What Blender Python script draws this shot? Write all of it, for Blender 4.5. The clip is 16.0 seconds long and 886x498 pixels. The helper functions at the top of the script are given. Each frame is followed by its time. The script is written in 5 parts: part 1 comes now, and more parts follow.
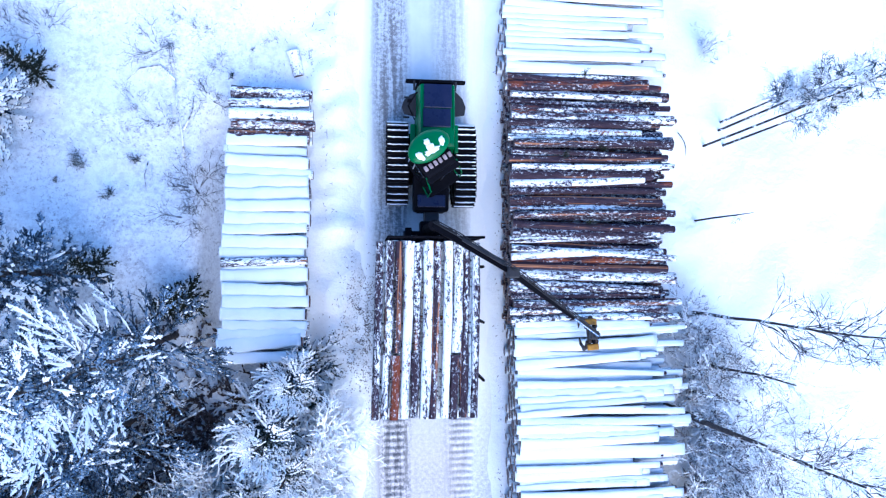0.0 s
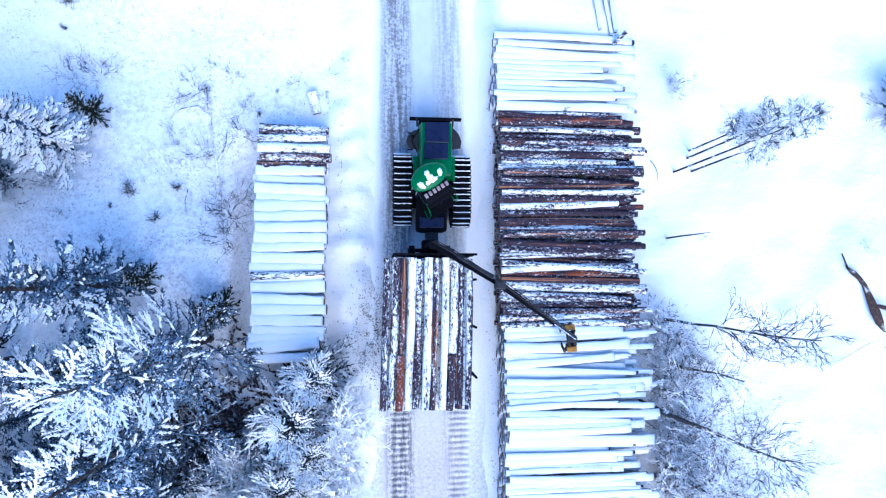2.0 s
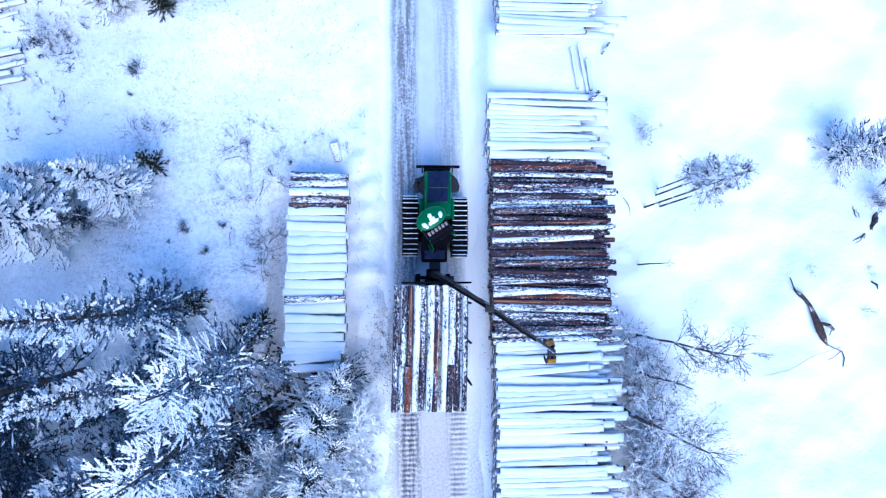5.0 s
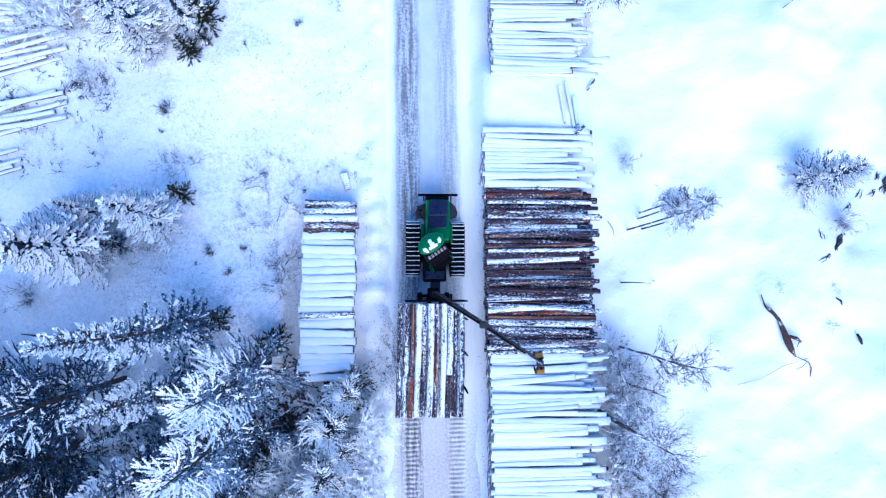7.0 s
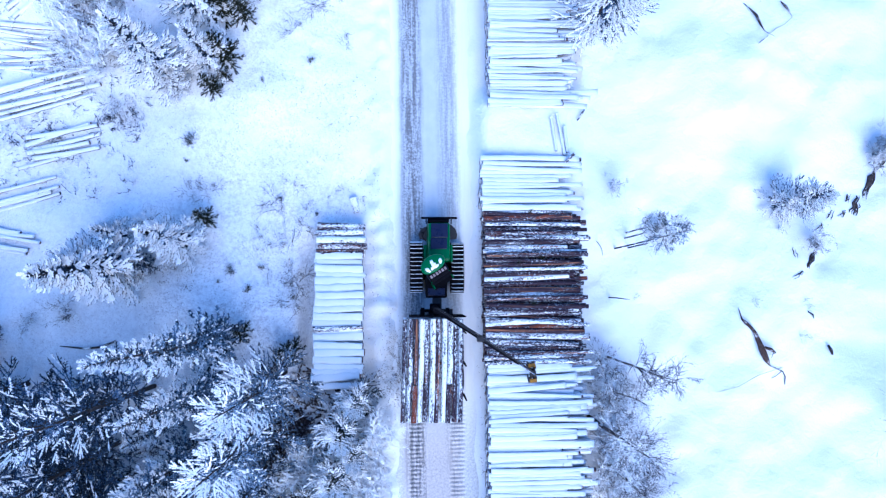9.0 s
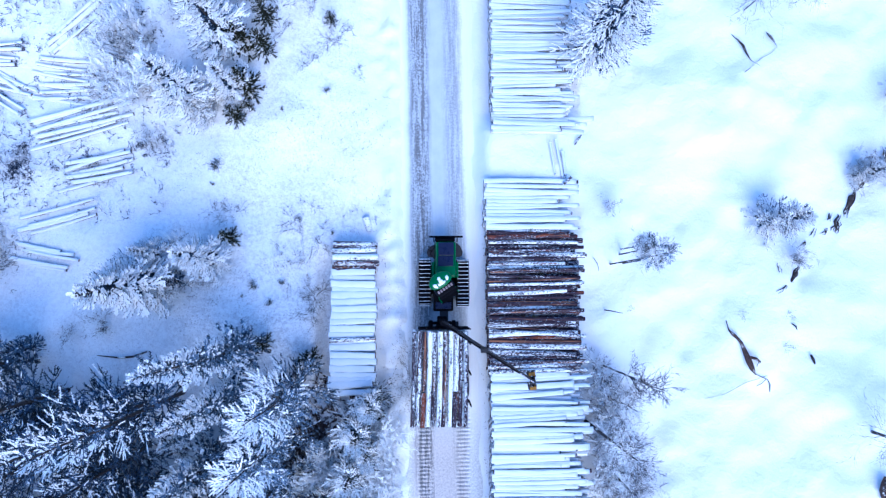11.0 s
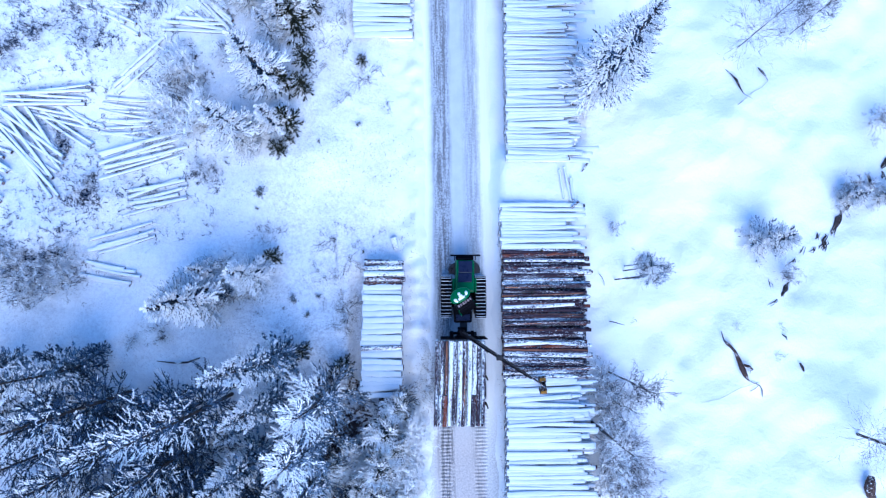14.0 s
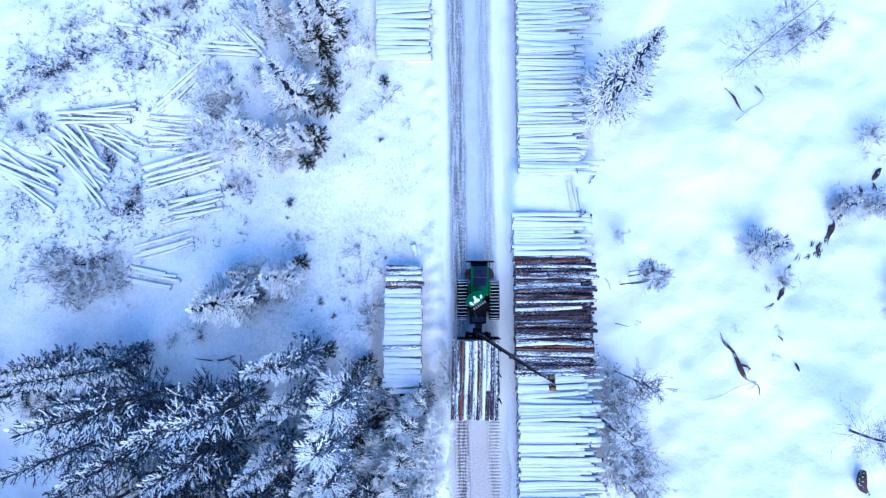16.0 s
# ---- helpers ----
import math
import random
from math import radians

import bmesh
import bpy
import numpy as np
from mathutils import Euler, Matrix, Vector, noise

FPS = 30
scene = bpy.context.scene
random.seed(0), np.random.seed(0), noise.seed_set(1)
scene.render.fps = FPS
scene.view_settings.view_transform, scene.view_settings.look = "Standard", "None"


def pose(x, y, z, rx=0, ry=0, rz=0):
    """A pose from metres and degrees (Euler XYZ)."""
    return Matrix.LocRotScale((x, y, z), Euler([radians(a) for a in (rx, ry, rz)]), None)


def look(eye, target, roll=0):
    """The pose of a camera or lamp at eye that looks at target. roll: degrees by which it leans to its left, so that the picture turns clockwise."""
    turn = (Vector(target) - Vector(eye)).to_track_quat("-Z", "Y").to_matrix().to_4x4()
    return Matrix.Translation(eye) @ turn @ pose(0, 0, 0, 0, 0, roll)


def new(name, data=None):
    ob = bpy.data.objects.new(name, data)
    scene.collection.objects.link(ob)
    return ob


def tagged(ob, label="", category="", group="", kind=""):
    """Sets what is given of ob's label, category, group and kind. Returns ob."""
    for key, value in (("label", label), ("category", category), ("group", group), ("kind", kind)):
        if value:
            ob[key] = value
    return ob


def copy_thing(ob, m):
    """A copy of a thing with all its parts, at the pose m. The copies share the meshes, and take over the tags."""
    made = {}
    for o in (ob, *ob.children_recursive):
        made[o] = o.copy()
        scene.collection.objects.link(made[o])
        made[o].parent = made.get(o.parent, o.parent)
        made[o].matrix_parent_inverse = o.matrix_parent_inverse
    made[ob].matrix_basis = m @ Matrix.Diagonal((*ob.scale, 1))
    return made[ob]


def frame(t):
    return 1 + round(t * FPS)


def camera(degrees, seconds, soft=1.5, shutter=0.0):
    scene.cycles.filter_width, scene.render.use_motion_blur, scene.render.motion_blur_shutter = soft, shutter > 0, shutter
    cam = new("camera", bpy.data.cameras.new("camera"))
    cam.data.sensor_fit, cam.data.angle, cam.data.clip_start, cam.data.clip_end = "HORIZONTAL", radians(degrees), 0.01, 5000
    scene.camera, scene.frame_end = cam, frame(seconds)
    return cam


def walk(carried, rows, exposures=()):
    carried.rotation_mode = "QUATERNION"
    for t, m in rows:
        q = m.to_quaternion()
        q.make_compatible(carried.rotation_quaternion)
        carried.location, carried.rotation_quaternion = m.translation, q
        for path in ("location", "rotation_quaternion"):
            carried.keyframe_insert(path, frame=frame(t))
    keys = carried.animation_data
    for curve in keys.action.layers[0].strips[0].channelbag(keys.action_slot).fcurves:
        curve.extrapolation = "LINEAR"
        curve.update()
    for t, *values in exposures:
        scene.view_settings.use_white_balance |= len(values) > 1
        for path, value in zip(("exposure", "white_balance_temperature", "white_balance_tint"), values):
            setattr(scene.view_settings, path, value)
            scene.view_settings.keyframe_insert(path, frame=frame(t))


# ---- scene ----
# seconds, place, then the tilt forward, the tilt sideways and the turn of a camera that looks down
cam = camera(70.0, 16.0, soft=1.25)
PATH = [
    (0.0, -2.312, -0.949, 20.132, 2.263, -6.978, -0.102),
    (0.5, -2.294, -1.014, 20.899, 2.645, -6.802, -0.126),
    (1.0, -2.289, -1.018, 21.632, 2.853, -6.543, -0.141),
    (1.5, -2.288, -0.978, 22.344, 3.058, -6.336, -0.151),
    (2.0, -2.283, -0.905, 23.047, 3.217, -6.062, -0.160),
    (2.5, -2.271, -0.808, 23.747, 3.304, -5.735, -0.169),
    (3.0, -2.251, -0.695, 24.450, 3.362, -5.404, -0.179),
    (3.5, -2.221, -0.568, 25.158, 3.381, -5.132, -0.192),
    (4.0, -2.182, -0.431, 25.869, 3.373, -4.945, -0.207),
    (6.5, -1.939, 0.378, 29.433, 3.684, -3.912, -0.301),
    (7.0, -1.897, 0.563, 30.129, 3.651, -3.765, -0.319),
    (7.5, -1.863, 0.756, 30.815, 3.692, -3.657, -0.335),
    (8.0, -1.837, 0.955, 31.488, 3.648, -3.496, -0.350),
    (8.5, -1.820, 1.159, 32.149, 3.619, -3.383, -0.361),
    (9.0, -1.812, 1.364, 32.799, 3.592, -3.211, -0.370),
    (11.5, -1.877, 2.305, 35.944, 3.529, -2.192, -0.379),
    (12.0, -1.901, 2.447, 36.575, 3.541, -1.874, -0.375),
    (12.5, -1.925, 2.564, 37.217, 3.643, -1.583, -0.369),
    (13.0, -1.950, 2.653, 37.873, 3.749, -1.246, -0.361),
    (13.5, -1.975, 2.713, 38.545, 3.781, -0.918, -0.350),
    (14.0, -2.003, 2.741, 39.236, 3.854, -0.665, -0.336),
    (14.5, -2.036, 2.741, 39.946, 3.948, -0.369, -0.316),
    (15.0, -2.082, 2.715, 40.672, 4.083, -0.120, -0.287),
    (15.5, -2.148, 2.670, 41.410, 4.269, 0.225, -0.247),
    (16.0, -2.246, 2.616, 42.152, 4.354, 0.520, -0.191),
]
walk(cam, [(t, pose(x, y, z, rx, ry, rz)) for t, x, y, z, rx, ry, rz in PATH],
     [(0.0, 1.50, 4880, 9.0), (4.0, 1.31, 4690, 9.0), (9.0, 1.13, 4600, 11.5), (16.0, 0.98, 4570, 8.5)])

# ---- light ----
SUN_AZ, SUN_EL = 170.0, 44.0      # degrees: clockwise from +y, and above the horizon
world = bpy.data.worlds.new("winter_sky")
scene.world = world
world.use_nodes = True
wn, wl = world.node_tree.nodes, world.node_tree.links
sky = wn.new("ShaderNodeTexSky")
sky.sky_type, sky.sun_disc = "NISHITA", False
sky.sun_elevation, sky.sun_rotation = radians(SUN_EL), radians(SUN_AZ)
sky.air_density, sky.dust_density, sky.ozone_density = 1.0, 0.3, 2.2
wn["Background"].inputs["Strength"].default_value = 0.15
wl.new(sky.outputs["Color"], wn["Background"].inputs["Color"])
sun_data = bpy.data.lights.new("sun", "SUN")
sun_data.energy, sun_data.angle, sun_data.color = 2.0, radians(56.0), (1.0, 0.79, 0.55)
sun = new("sun", sun_data)
az, el = radians(SUN_AZ), radians(SUN_EL)
sun.matrix_world = look((60 * math.sin(az), 60 * math.cos(az), 60 * math.tan(el)), (0, 0, 0))


# ---- materials ----
class Nodes:
    """A small builder for node materials."""

    def __init__(self, name, rough=0.7, metal=0.0, spec=0.3):
        self.mat = bpy.data.materials.new(name)
        self.mat.use_nodes = True
        self.n, self.l = self.mat.node_tree.nodes, self.mat.node_tree.links
        self.b = self.n["Principled BSDF"]
        self.b.inputs["Roughness"].default_value = rough
        self.b.inputs["Metallic"].default_value = metal
        self.b.inputs["Specular IOR Level"].default_value = spec
        self.tc = self.n.new("ShaderNodeTexCoord")
        self.oi = self.n.new("ShaderNodeObjectInfo")

    def put(self, socket, value):
        if isinstance(value, bpy.types.NodeSocket):
            self.l.new(value, socket)
        elif isinstance(value, tuple) and len(value) == 3 and socket.type == "RGBA":
            socket.default_value = (*value, 1.0)
        else:
            socket.default_value = value

    def math(self, op, a, b=0.0, clamp=False):
        m = self.n.new("ShaderNodeMath")
        m.operation, m.use_clamp = op, clamp
        self.put(m.inputs[0], a)
        self.put(m.inputs[1], b)
        return m.outputs[0]

    def coords(self, scale=(1, 1, 1), world=False, shift=0.0):
        m = self.n.new("ShaderNodeMapping")
        src = self.n.new("ShaderNodeNewGeometry").outputs["Position"] if world else self.tc.outputs["Object"]
        self.l.new(src, m.inputs["Vector"])
        m.inputs["Scale"].default_value = scale
        if shift:
            c = self.n.new("ShaderNodeCombineXYZ")
            r = self.math("MULTIPLY", self.oi.outputs["Random"], shift)
            for k in range(3):
                self.l.new(r, c.inputs[k])
            self.l.new(c.outputs[0], m.inputs["Location"])
        return m.outputs[0]

    def noise(self, vec, scale=5.0, detail=4.0, rough=0.6):
        t = self.n.new("ShaderNodeTexNoise")
        self.l.new(vec, t.inputs["Vector"])
        t.inputs["Scale"].default_value, t.inputs["Detail"].default_value, t.inputs["Roughness"].default_value = scale, detail, rough
        return t.outputs["Fac"]

    def ramp(self, fac, *stops):
        r = self.n.new("ShaderNodeValToRGB")
        e = r.color_ramp.elements
        while len(e) < len(stops):
            e.new(0.5)
        for k, (p, c) in enumerate(stops):
            e[k].position = p
            e[k].color = (*c, 1) if isinstance(c, tuple) else (c, c, c, 1)
        self.put(r.inputs["Fac"], fac)
        return r.outputs["Color"]

    def mix(self, fac, a, b):
        m = self.n.new("ShaderNodeMix")
        m.data_type = "RGBA"
        self.put(m.inputs["Factor"], fac)
        self.put(m.inputs["A"], a)
        self.put(m.inputs["B"], b)
        return m.outputs["Result"]

    def up(self):
        s = self.n.new("ShaderNodeSeparateXYZ")
        self.l.new(self.n.new("ShaderNodeNewGeometry").outputs["Normal"], s.inputs[0])
        return s.outputs["Z"]

    def sep(self, vec):
        s = self.n.new("ShaderNodeSeparateXYZ")
        self.l.new(vec, s.inputs[0])
        return s.outputs

    def done(self, colour, bump=None, strength=0.3, distance=0.02, rough=None):
        self.put(self.b.inputs["Base Color"], colour)
        if bump is not None:
            b = self.n.new("ShaderNodeBump")
            b.inputs["Strength"].default_value, b.inputs["Distance"].default_value = strength, distance
            self.l.new(bump, b.inputs["Height"])
            self.l.new(b.outputs["Normal"], self.b.inputs["Normal"])
        if rough is not None:
            self.put(self.b.inputs["Roughness"], rough)
        return self.mat


SNOW = (0.86, 0.88, 0.90)


def snow_material(name, speck=0.0, low=(0.80, 0.83, 0.86), high=SNOW):
    m = Nodes(name, 0.75, 0, 0.25)
    v = m.coords((1, 1, 1), world=True)
    fine, broad = m.noise(v, 9.0, 6.0, 0.65), m.noise(v, 0.7, 3.0)
    col = m.mix(broad, low, high)
    if speck:
        s = m.noise(v, 22.0, 3.0, 0.7)
        where = m.noise(v, 0.9, 4.0, 0.6)
        f = m.math("MULTIPLY", m.ramp(s, (0.60, 0.0), (0.72, 1.0)), m.ramp(where, (0.45, 0.0), (0.62, speck)))
        col = m.mix(f, col, (0.16, 0.15, 0.15))
    return m.done(col, m.math("ADD", fine, m.math("MULTIPLY", broad, 2.0)), 0.35, 0.05)


def ground_material():
    """Deep snow; to the west of the road dead grass and litter poke through it."""
    m = Nodes("ground_snow", 0.75, 0, 0.25)
    v = m.coords(world=True)
    x, y, _ = m.sep(v)
    fine, broad = m.noise(v, 4.5, 7.0, 0.65), m.noise(v, 0.35, 4.0)
    col = m.mix(broad, (0.78, 0.82, 0.86), SNOW)
    s, where = m.noise(v, 11.0, 6.0, 0.8), m.noise(v, 0.55, 4.0, 0.65)
    # darker snow: the clearing between the short pile and the young trees, the ground further west, and the trampled
    # verge
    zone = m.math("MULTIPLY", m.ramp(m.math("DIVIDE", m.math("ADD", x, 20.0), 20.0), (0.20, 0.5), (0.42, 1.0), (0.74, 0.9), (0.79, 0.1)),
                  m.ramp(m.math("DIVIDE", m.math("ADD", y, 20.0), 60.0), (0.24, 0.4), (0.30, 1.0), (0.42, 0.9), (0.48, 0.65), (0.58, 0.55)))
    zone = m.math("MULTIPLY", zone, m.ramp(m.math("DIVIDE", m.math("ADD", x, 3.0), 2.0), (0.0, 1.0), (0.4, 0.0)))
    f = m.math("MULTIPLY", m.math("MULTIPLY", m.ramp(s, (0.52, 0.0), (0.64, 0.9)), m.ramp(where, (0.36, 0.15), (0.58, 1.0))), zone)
    # grey mottling: the shade of small dents, put into the snow's colour
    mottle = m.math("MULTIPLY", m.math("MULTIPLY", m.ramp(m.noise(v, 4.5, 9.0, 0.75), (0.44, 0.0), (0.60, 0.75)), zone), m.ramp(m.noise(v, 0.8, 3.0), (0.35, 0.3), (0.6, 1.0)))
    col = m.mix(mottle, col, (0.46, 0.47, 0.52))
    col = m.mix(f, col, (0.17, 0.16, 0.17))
    dirt = m.math("MULTIPLY", m.ramp(m.noise(v, 3.0, 6.0, 0.7), (0.44, 0.0), (0.66, 0.45)),
                  m.ramp(m.math("DIVIDE", m.math("ADD", x, 4.2), 2.4), (0.0, 0.0), (0.5, 0.8), (1.0, 1.0)))
    dirt = m.math("MULTIPLY", dirt, m.ramp(m.math("DIVIDE", m.math("ADD", y, 12.0), 16.0), (0.0, 1.0), (0.6, 0.8), (1.0, 0.05)))
    dirt = m.math("MULTIPLY", dirt, m.ramp(m.math("DIVIDE", m.math("ADD", x, 2.6), 1.6), (0.0, 1.0), (1.0, 0.0)))
    col = m.mix(dirt, col, (0.80, 0.73, 0.67))
    return m.done(col, m.math("ADD", fine, m.math("MULTIPLY", broad, 1.5)), 0.42, 0.16)


def road_material():
    """Packed snow, worn to gravel in two wheel tracks."""
    m = Nodes("road_packed_snow", 0.65, 0, 0.3)
    v = m.coords(world=True)
    x, y, _ = m.sep(v)
    x = m.math("ADD", x, m.math("MULTIPLY", y, 0.012))
    wob = m.math("MULTIPLY", m.math("SUBTRACT", m.noise(v, 0.5, 3.0), 0.5), 0.35)
    xx = m.math("ADD", x, wob)
    left = m.ramp(m.math("DIVIDE", m.math("ABSOLUTE", m.math("ADD", xx, 1.46)), 0.86), (0.0, 1.0), (0.45, 0.9), (0.8, 0.05))
    right = m.ramp(m.math("DIVIDE", m.math("ABSOLUTE", m.math("SUBTRACT", xx, 0.45)), 0.75), (0.0, 0.6), (0.5, 0.45), (0.9, 0.05))
    streak = m.noise(m.coords((6.0, 0.35, 1.0), world=True), 1.0, 5.0, 0.65)
    grit = m.noise(v, 9.0, 8.0, 0.8)
    wear = m.math("MAXIMUM", left, right)
    f = m.math("MULTIPLY", wear, m.ramp(m.math("ADD", m.math("MULTIPLY", streak, 0.45), m.math("MULTIPLY", grit, 0.55)), (0.44, 0.12), (0.54, 1.0)))
    back = m.ramp(m.math("DIVIDE", m.math("ADD", y, 14.0), 12.0), (0.55, 0.55), (0.85, 0.0))
    f = m.math("MAXIMUM", m.math("MULTIPLY", f, 0.92), m.math("MULTIPLY", back, m.ramp(grit, (0.38, 0.20), (0.62, 1.0))))
    gravel = m.ramp(m.noise(v, 34.0, 4.0, 0.75), (0.3, (0.030, 0.033, 0.040)), (0.7, (0.19, 0.19, 0.20)))
    snow = m.mix(m.noise(v, 1.3, 4.0), (0.43, 0.48, 0.53), (0.60, 0.64, 0.68))
    snow = m.mix(m.ramp(m.math("DIVIDE", m.math("ADD", y, 14.0), 12.0), (0.6, 1.0), (0.85, 0.0)), snow, (0.66, 0.63, 0.625))
    rim = m.ramp(m.math("DIVIDE", m.math("ABSOLUTE", m.math("ADD", xx, 0.66)), 2.4), (0.54, 0.0), (0.72, 1.0))
    snow = m.mix(rim, snow, SNOW)
    return m.done(m.mix(f, snow, gravel), m.math("ADD", grit, streak), 0.5, 0.03)


def bark_material(name, bare, tone=0.83):
    """Pine bark in long plates, purple grey to fox red, under hoar frost and lodged snow. bare: how much bark shows."""
    m = Nodes(name, 0.9, 0, 0.12)
    v = m.coords((0.45, 3.0, 3.0), shift=40.0)
    plate, grain = m.noise(v, 2.2, 5.0, 0.65), m.noise(m.coords((1.2, 9.0, 9.0), shift=40.0), 3.0, 5.0, 0.7)
    r = m.math("FRACT", m.math("MULTIPLY", m.oi.outputs["Random"], 7.3))
    r2 = m.math("FRACT", m.math("MULTIPLY", m.oi.outputs["Random"], 13.7))
    dark = m.ramp(grain, (0.3, (0.010, 0.007, 0.013)), (0.7, (0.060, 0.040, 0.052)))
    red = m.ramp(grain, (0.3, (0.055, 0.014, 0.010)), (0.72, (0.24, 0.070, 0.035)))
    f = m.math("ADD", m.math("SUBTRACT", plate, tone), m.math("MULTIPLY", r, 0.33))
    col = m.mix(m.ramp(f, (0.0, 0.0), (0.08, 1.0)), dark, red)
    line = m.noise(m.coords((0.16, 9.0, 9.0), shift=60.0), 1.0, 3.0, 0.6)
    col = m.mix(m.ramp(line, (0.60, 0.0), (0.66, 0.7)), col, (0.45, 0.20, 0.09))
    fine = m.noise(m.coords((0.55, 1.1, 1.1), shift=40.0), 13.0, 7.0, 0.80)
    strip = m.noise(m.coords((0.36, 4.0, 4.0), shift=80.0), 1.5, 4.0, 0.55)
    lodged = m.math("ADD", m.math("ADD", m.math("MULTIPLY", fine, 1.30), m.math("MULTIPLY", strip, 0.60)), m.math("MULTIPLY", m.math("SUBTRACT", r2, 0.5), 0.26))
    lodged = m.math("SUBTRACT", lodged, bare)
    sky = m.ramp(m.up(), (0.0, 0.3), (0.55, 1.0))
    hoar = m.math("MULTIPLY", m.ramp(lodged, (0.90, 0.0), (0.99, 0.60)), sky)
    white = m.math("MULTIPLY", m.ramp(lodged, (0.965, 0.0), (1.01, 1.0)), sky)
    col = m.mix(hoar, col, (0.34, 0.38, 0.48))
    return m.done(m.mix(white, col, SNOW), m.math("ADD", grain, white), 0.8, 0.02)


def wood_material():
    m = Nodes("cut_wood", 0.8, 0, 0.2)
    v = m.coords((1, 1, 1), shift=10.0)
    n = m.noise(v, 8.0, 4.0)
    r = m.math("FRACT", m.math("MULTIPLY", m.oi.outputs["Random"], 5.1))
    a = m.mix(r, (0.09, 0.06, 0.06), (0.24, 0.165, 0.14))
    return m.done(m.mix(m.ramp(n, (0.48, 0.0), (0.70, 0.5)), a, (0.50, 0.52, 0.58)), n, 0.3, 0.01)


def foliage_material(name, low, high, dark, light, thr=0.1, grain=9.0, rime=SNOW):
    """Needles and twigs; snow lies on what faces the sky. rime: its colour, which can hold the blue of shade."""
    m = Nodes(name, 0.7, 0, 0.15)
    w = m.coords((1, 1, 1), shift=30.0)
    n1, n2 = m.noise(w, 1.1, 3.0, 0.6), m.noise(w, grain, 4.0, 0.7)
    green = m.mix(m.ramp(n2, (0.35, 0.0), (0.65, 1.0)), dark, light)
    lie = m.math("ADD", m.math("MULTIPLY", n1, 0.6), m.math("MULTIPLY", n2, 0.4))
    f = m.math("MULTIPLY", m.ramp(lie, (low, 0.0), (high, 1.0)), m.ramp(m.up(), (thr, 0.0), (thr + 0.3, 1.0)))
    return m.done(m.mix(f, green, rime))


def plain(name, colour, rough=0.5, metal=0.0, spec=0.4, wear=(0.0, 0.0, 0.0), amount=0.25):
    m = Nodes(name, rough, metal, spec)
    v = m.coords((1, 1, 1), shift=5.0)
    n = m.noise(v, 3.0, 6.0, 0.65)
    f = m.ramp(n, (0.45, 0.0), (0.75, amount))
    return m.done(m.mix(f, colour, wear), m.noise(v, 30.0, 3.0), 0.08, 0.01, m.math("ADD", m.math("MULTIPLY", n, 0.3), rough - 0.15))


M_GROUND, M_ROAD = ground_material(), road_material()
M_SNOW = snow_material("snow")
M_CRUST = snow_material("crusted_snow", 0.0, (0.57, 0.63, 0.69), (0.73, 0.77, 0.81))
M_SNOW_SPECK = snow_material("snow_with_litter", 0.5)
M_BARK = bark_material("pine_bark_frosted", 0.034)
M_BARK_WHITE = bark_material("pine_bark_snowy", -0.05)
M_BARK_DEEP = bark_material("pine_bark_snowed_over", -0.30)
M_BARK_RED = bark_material("bare_red_bark", 0.035, 0.69)
M_BARK_LOAD = bark_material("load_bark_frosted", 0.0, 0.78)
M_BARK_BARE = bark_material("bare_red_bark_dry", 0.16, 0.55)
M_BARK_CRUST = bark_material("pine_bark_crusted", -0.03)
M_WOOD = wood_material()
M_SPRUCE_BARE = foliage_material("spruce_green", 0.58, 0.75, (0.007, 0.010, 0.006), (0.030, 0.034, 0.018))
# frost on needles, with the blue of skylit shade put into its colour
M_NEEDLE = foliage_material("frosted_needles_shade_blue", 0.46, 0.62, (0.004, 0.008, 0.013), (0.015, 0.026, 0.040), -0.1, 16.0, (0.15, 0.23, 0.38))
M_NEEDLE_FROST = foliage_material("hoary_needles_shade_blue", 0.42, 0.58, (0.006, 0.010, 0.015), (0.022, 0.034, 0.048), -0.1, 16.0, (0.25, 0.34, 0.47))
M_PINE = foliage_material("frosted_pine_green_shade_blue", 0.47, 0.62, (0.006, 0.011, 0.010), (0.028, 0.038, 0.030), -0.1, 16.0, (0.18, 0.26, 0.38))
M_LOAD = foliage_material("rimed_needles", 0.31, 0.37, (0.014, 0.020, 0.030), (0.06, 0.08, 0.11), -0.3, 15.0)
M_FROST = foliage_material("frosted_twigs", 0.465, 0.54, (0.02, 0.02, 0.028), (0.07, 0.06, 0.07), -0.15)
M_RIME = foliage_material("rimed_twigs", 0.42, 0.52, (0.02, 0.02, 0.03), (0.07, 0.065, 0.08), -0.15)
M_STEM = foliage_material("rimed_bark", 0.55, 0.60, (0.014, 0.012, 0.015), (0.06, 0.05, 0.05), -0.9)
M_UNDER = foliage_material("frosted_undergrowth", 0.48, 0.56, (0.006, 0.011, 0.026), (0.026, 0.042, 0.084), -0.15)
M_THICKET = foliage_material("rimed_thicket", 0.45, 0.51, (0.012, 0.013, 0.022), (0.05, 0.05, 0.07), -0.3, 16.0)
M_ROT = foliage_material("rotten_wood", 0.53, 0.61, (0.020, 0.013, 0.013), (0.09, 0.055, 0.045), 0.25)
M_HEATH = foliage_material("dark_heath", 0.52, 0.64, (0.020, 0.017, 0.020), (0.085, 0.068, 0.068), 0.2)
M_TWIG = foliage_material("bare_twigs", 0.54, 0.64, (0.006, 0.008, 0.014), (0.028, 0.030, 0.042), 0.25)
M_TRUNK = foliage_material("tree_bark", 0.53, 0.62, (0.014, 0.012, 0.013), (0.07, 0.055, 0.05), 0.35)
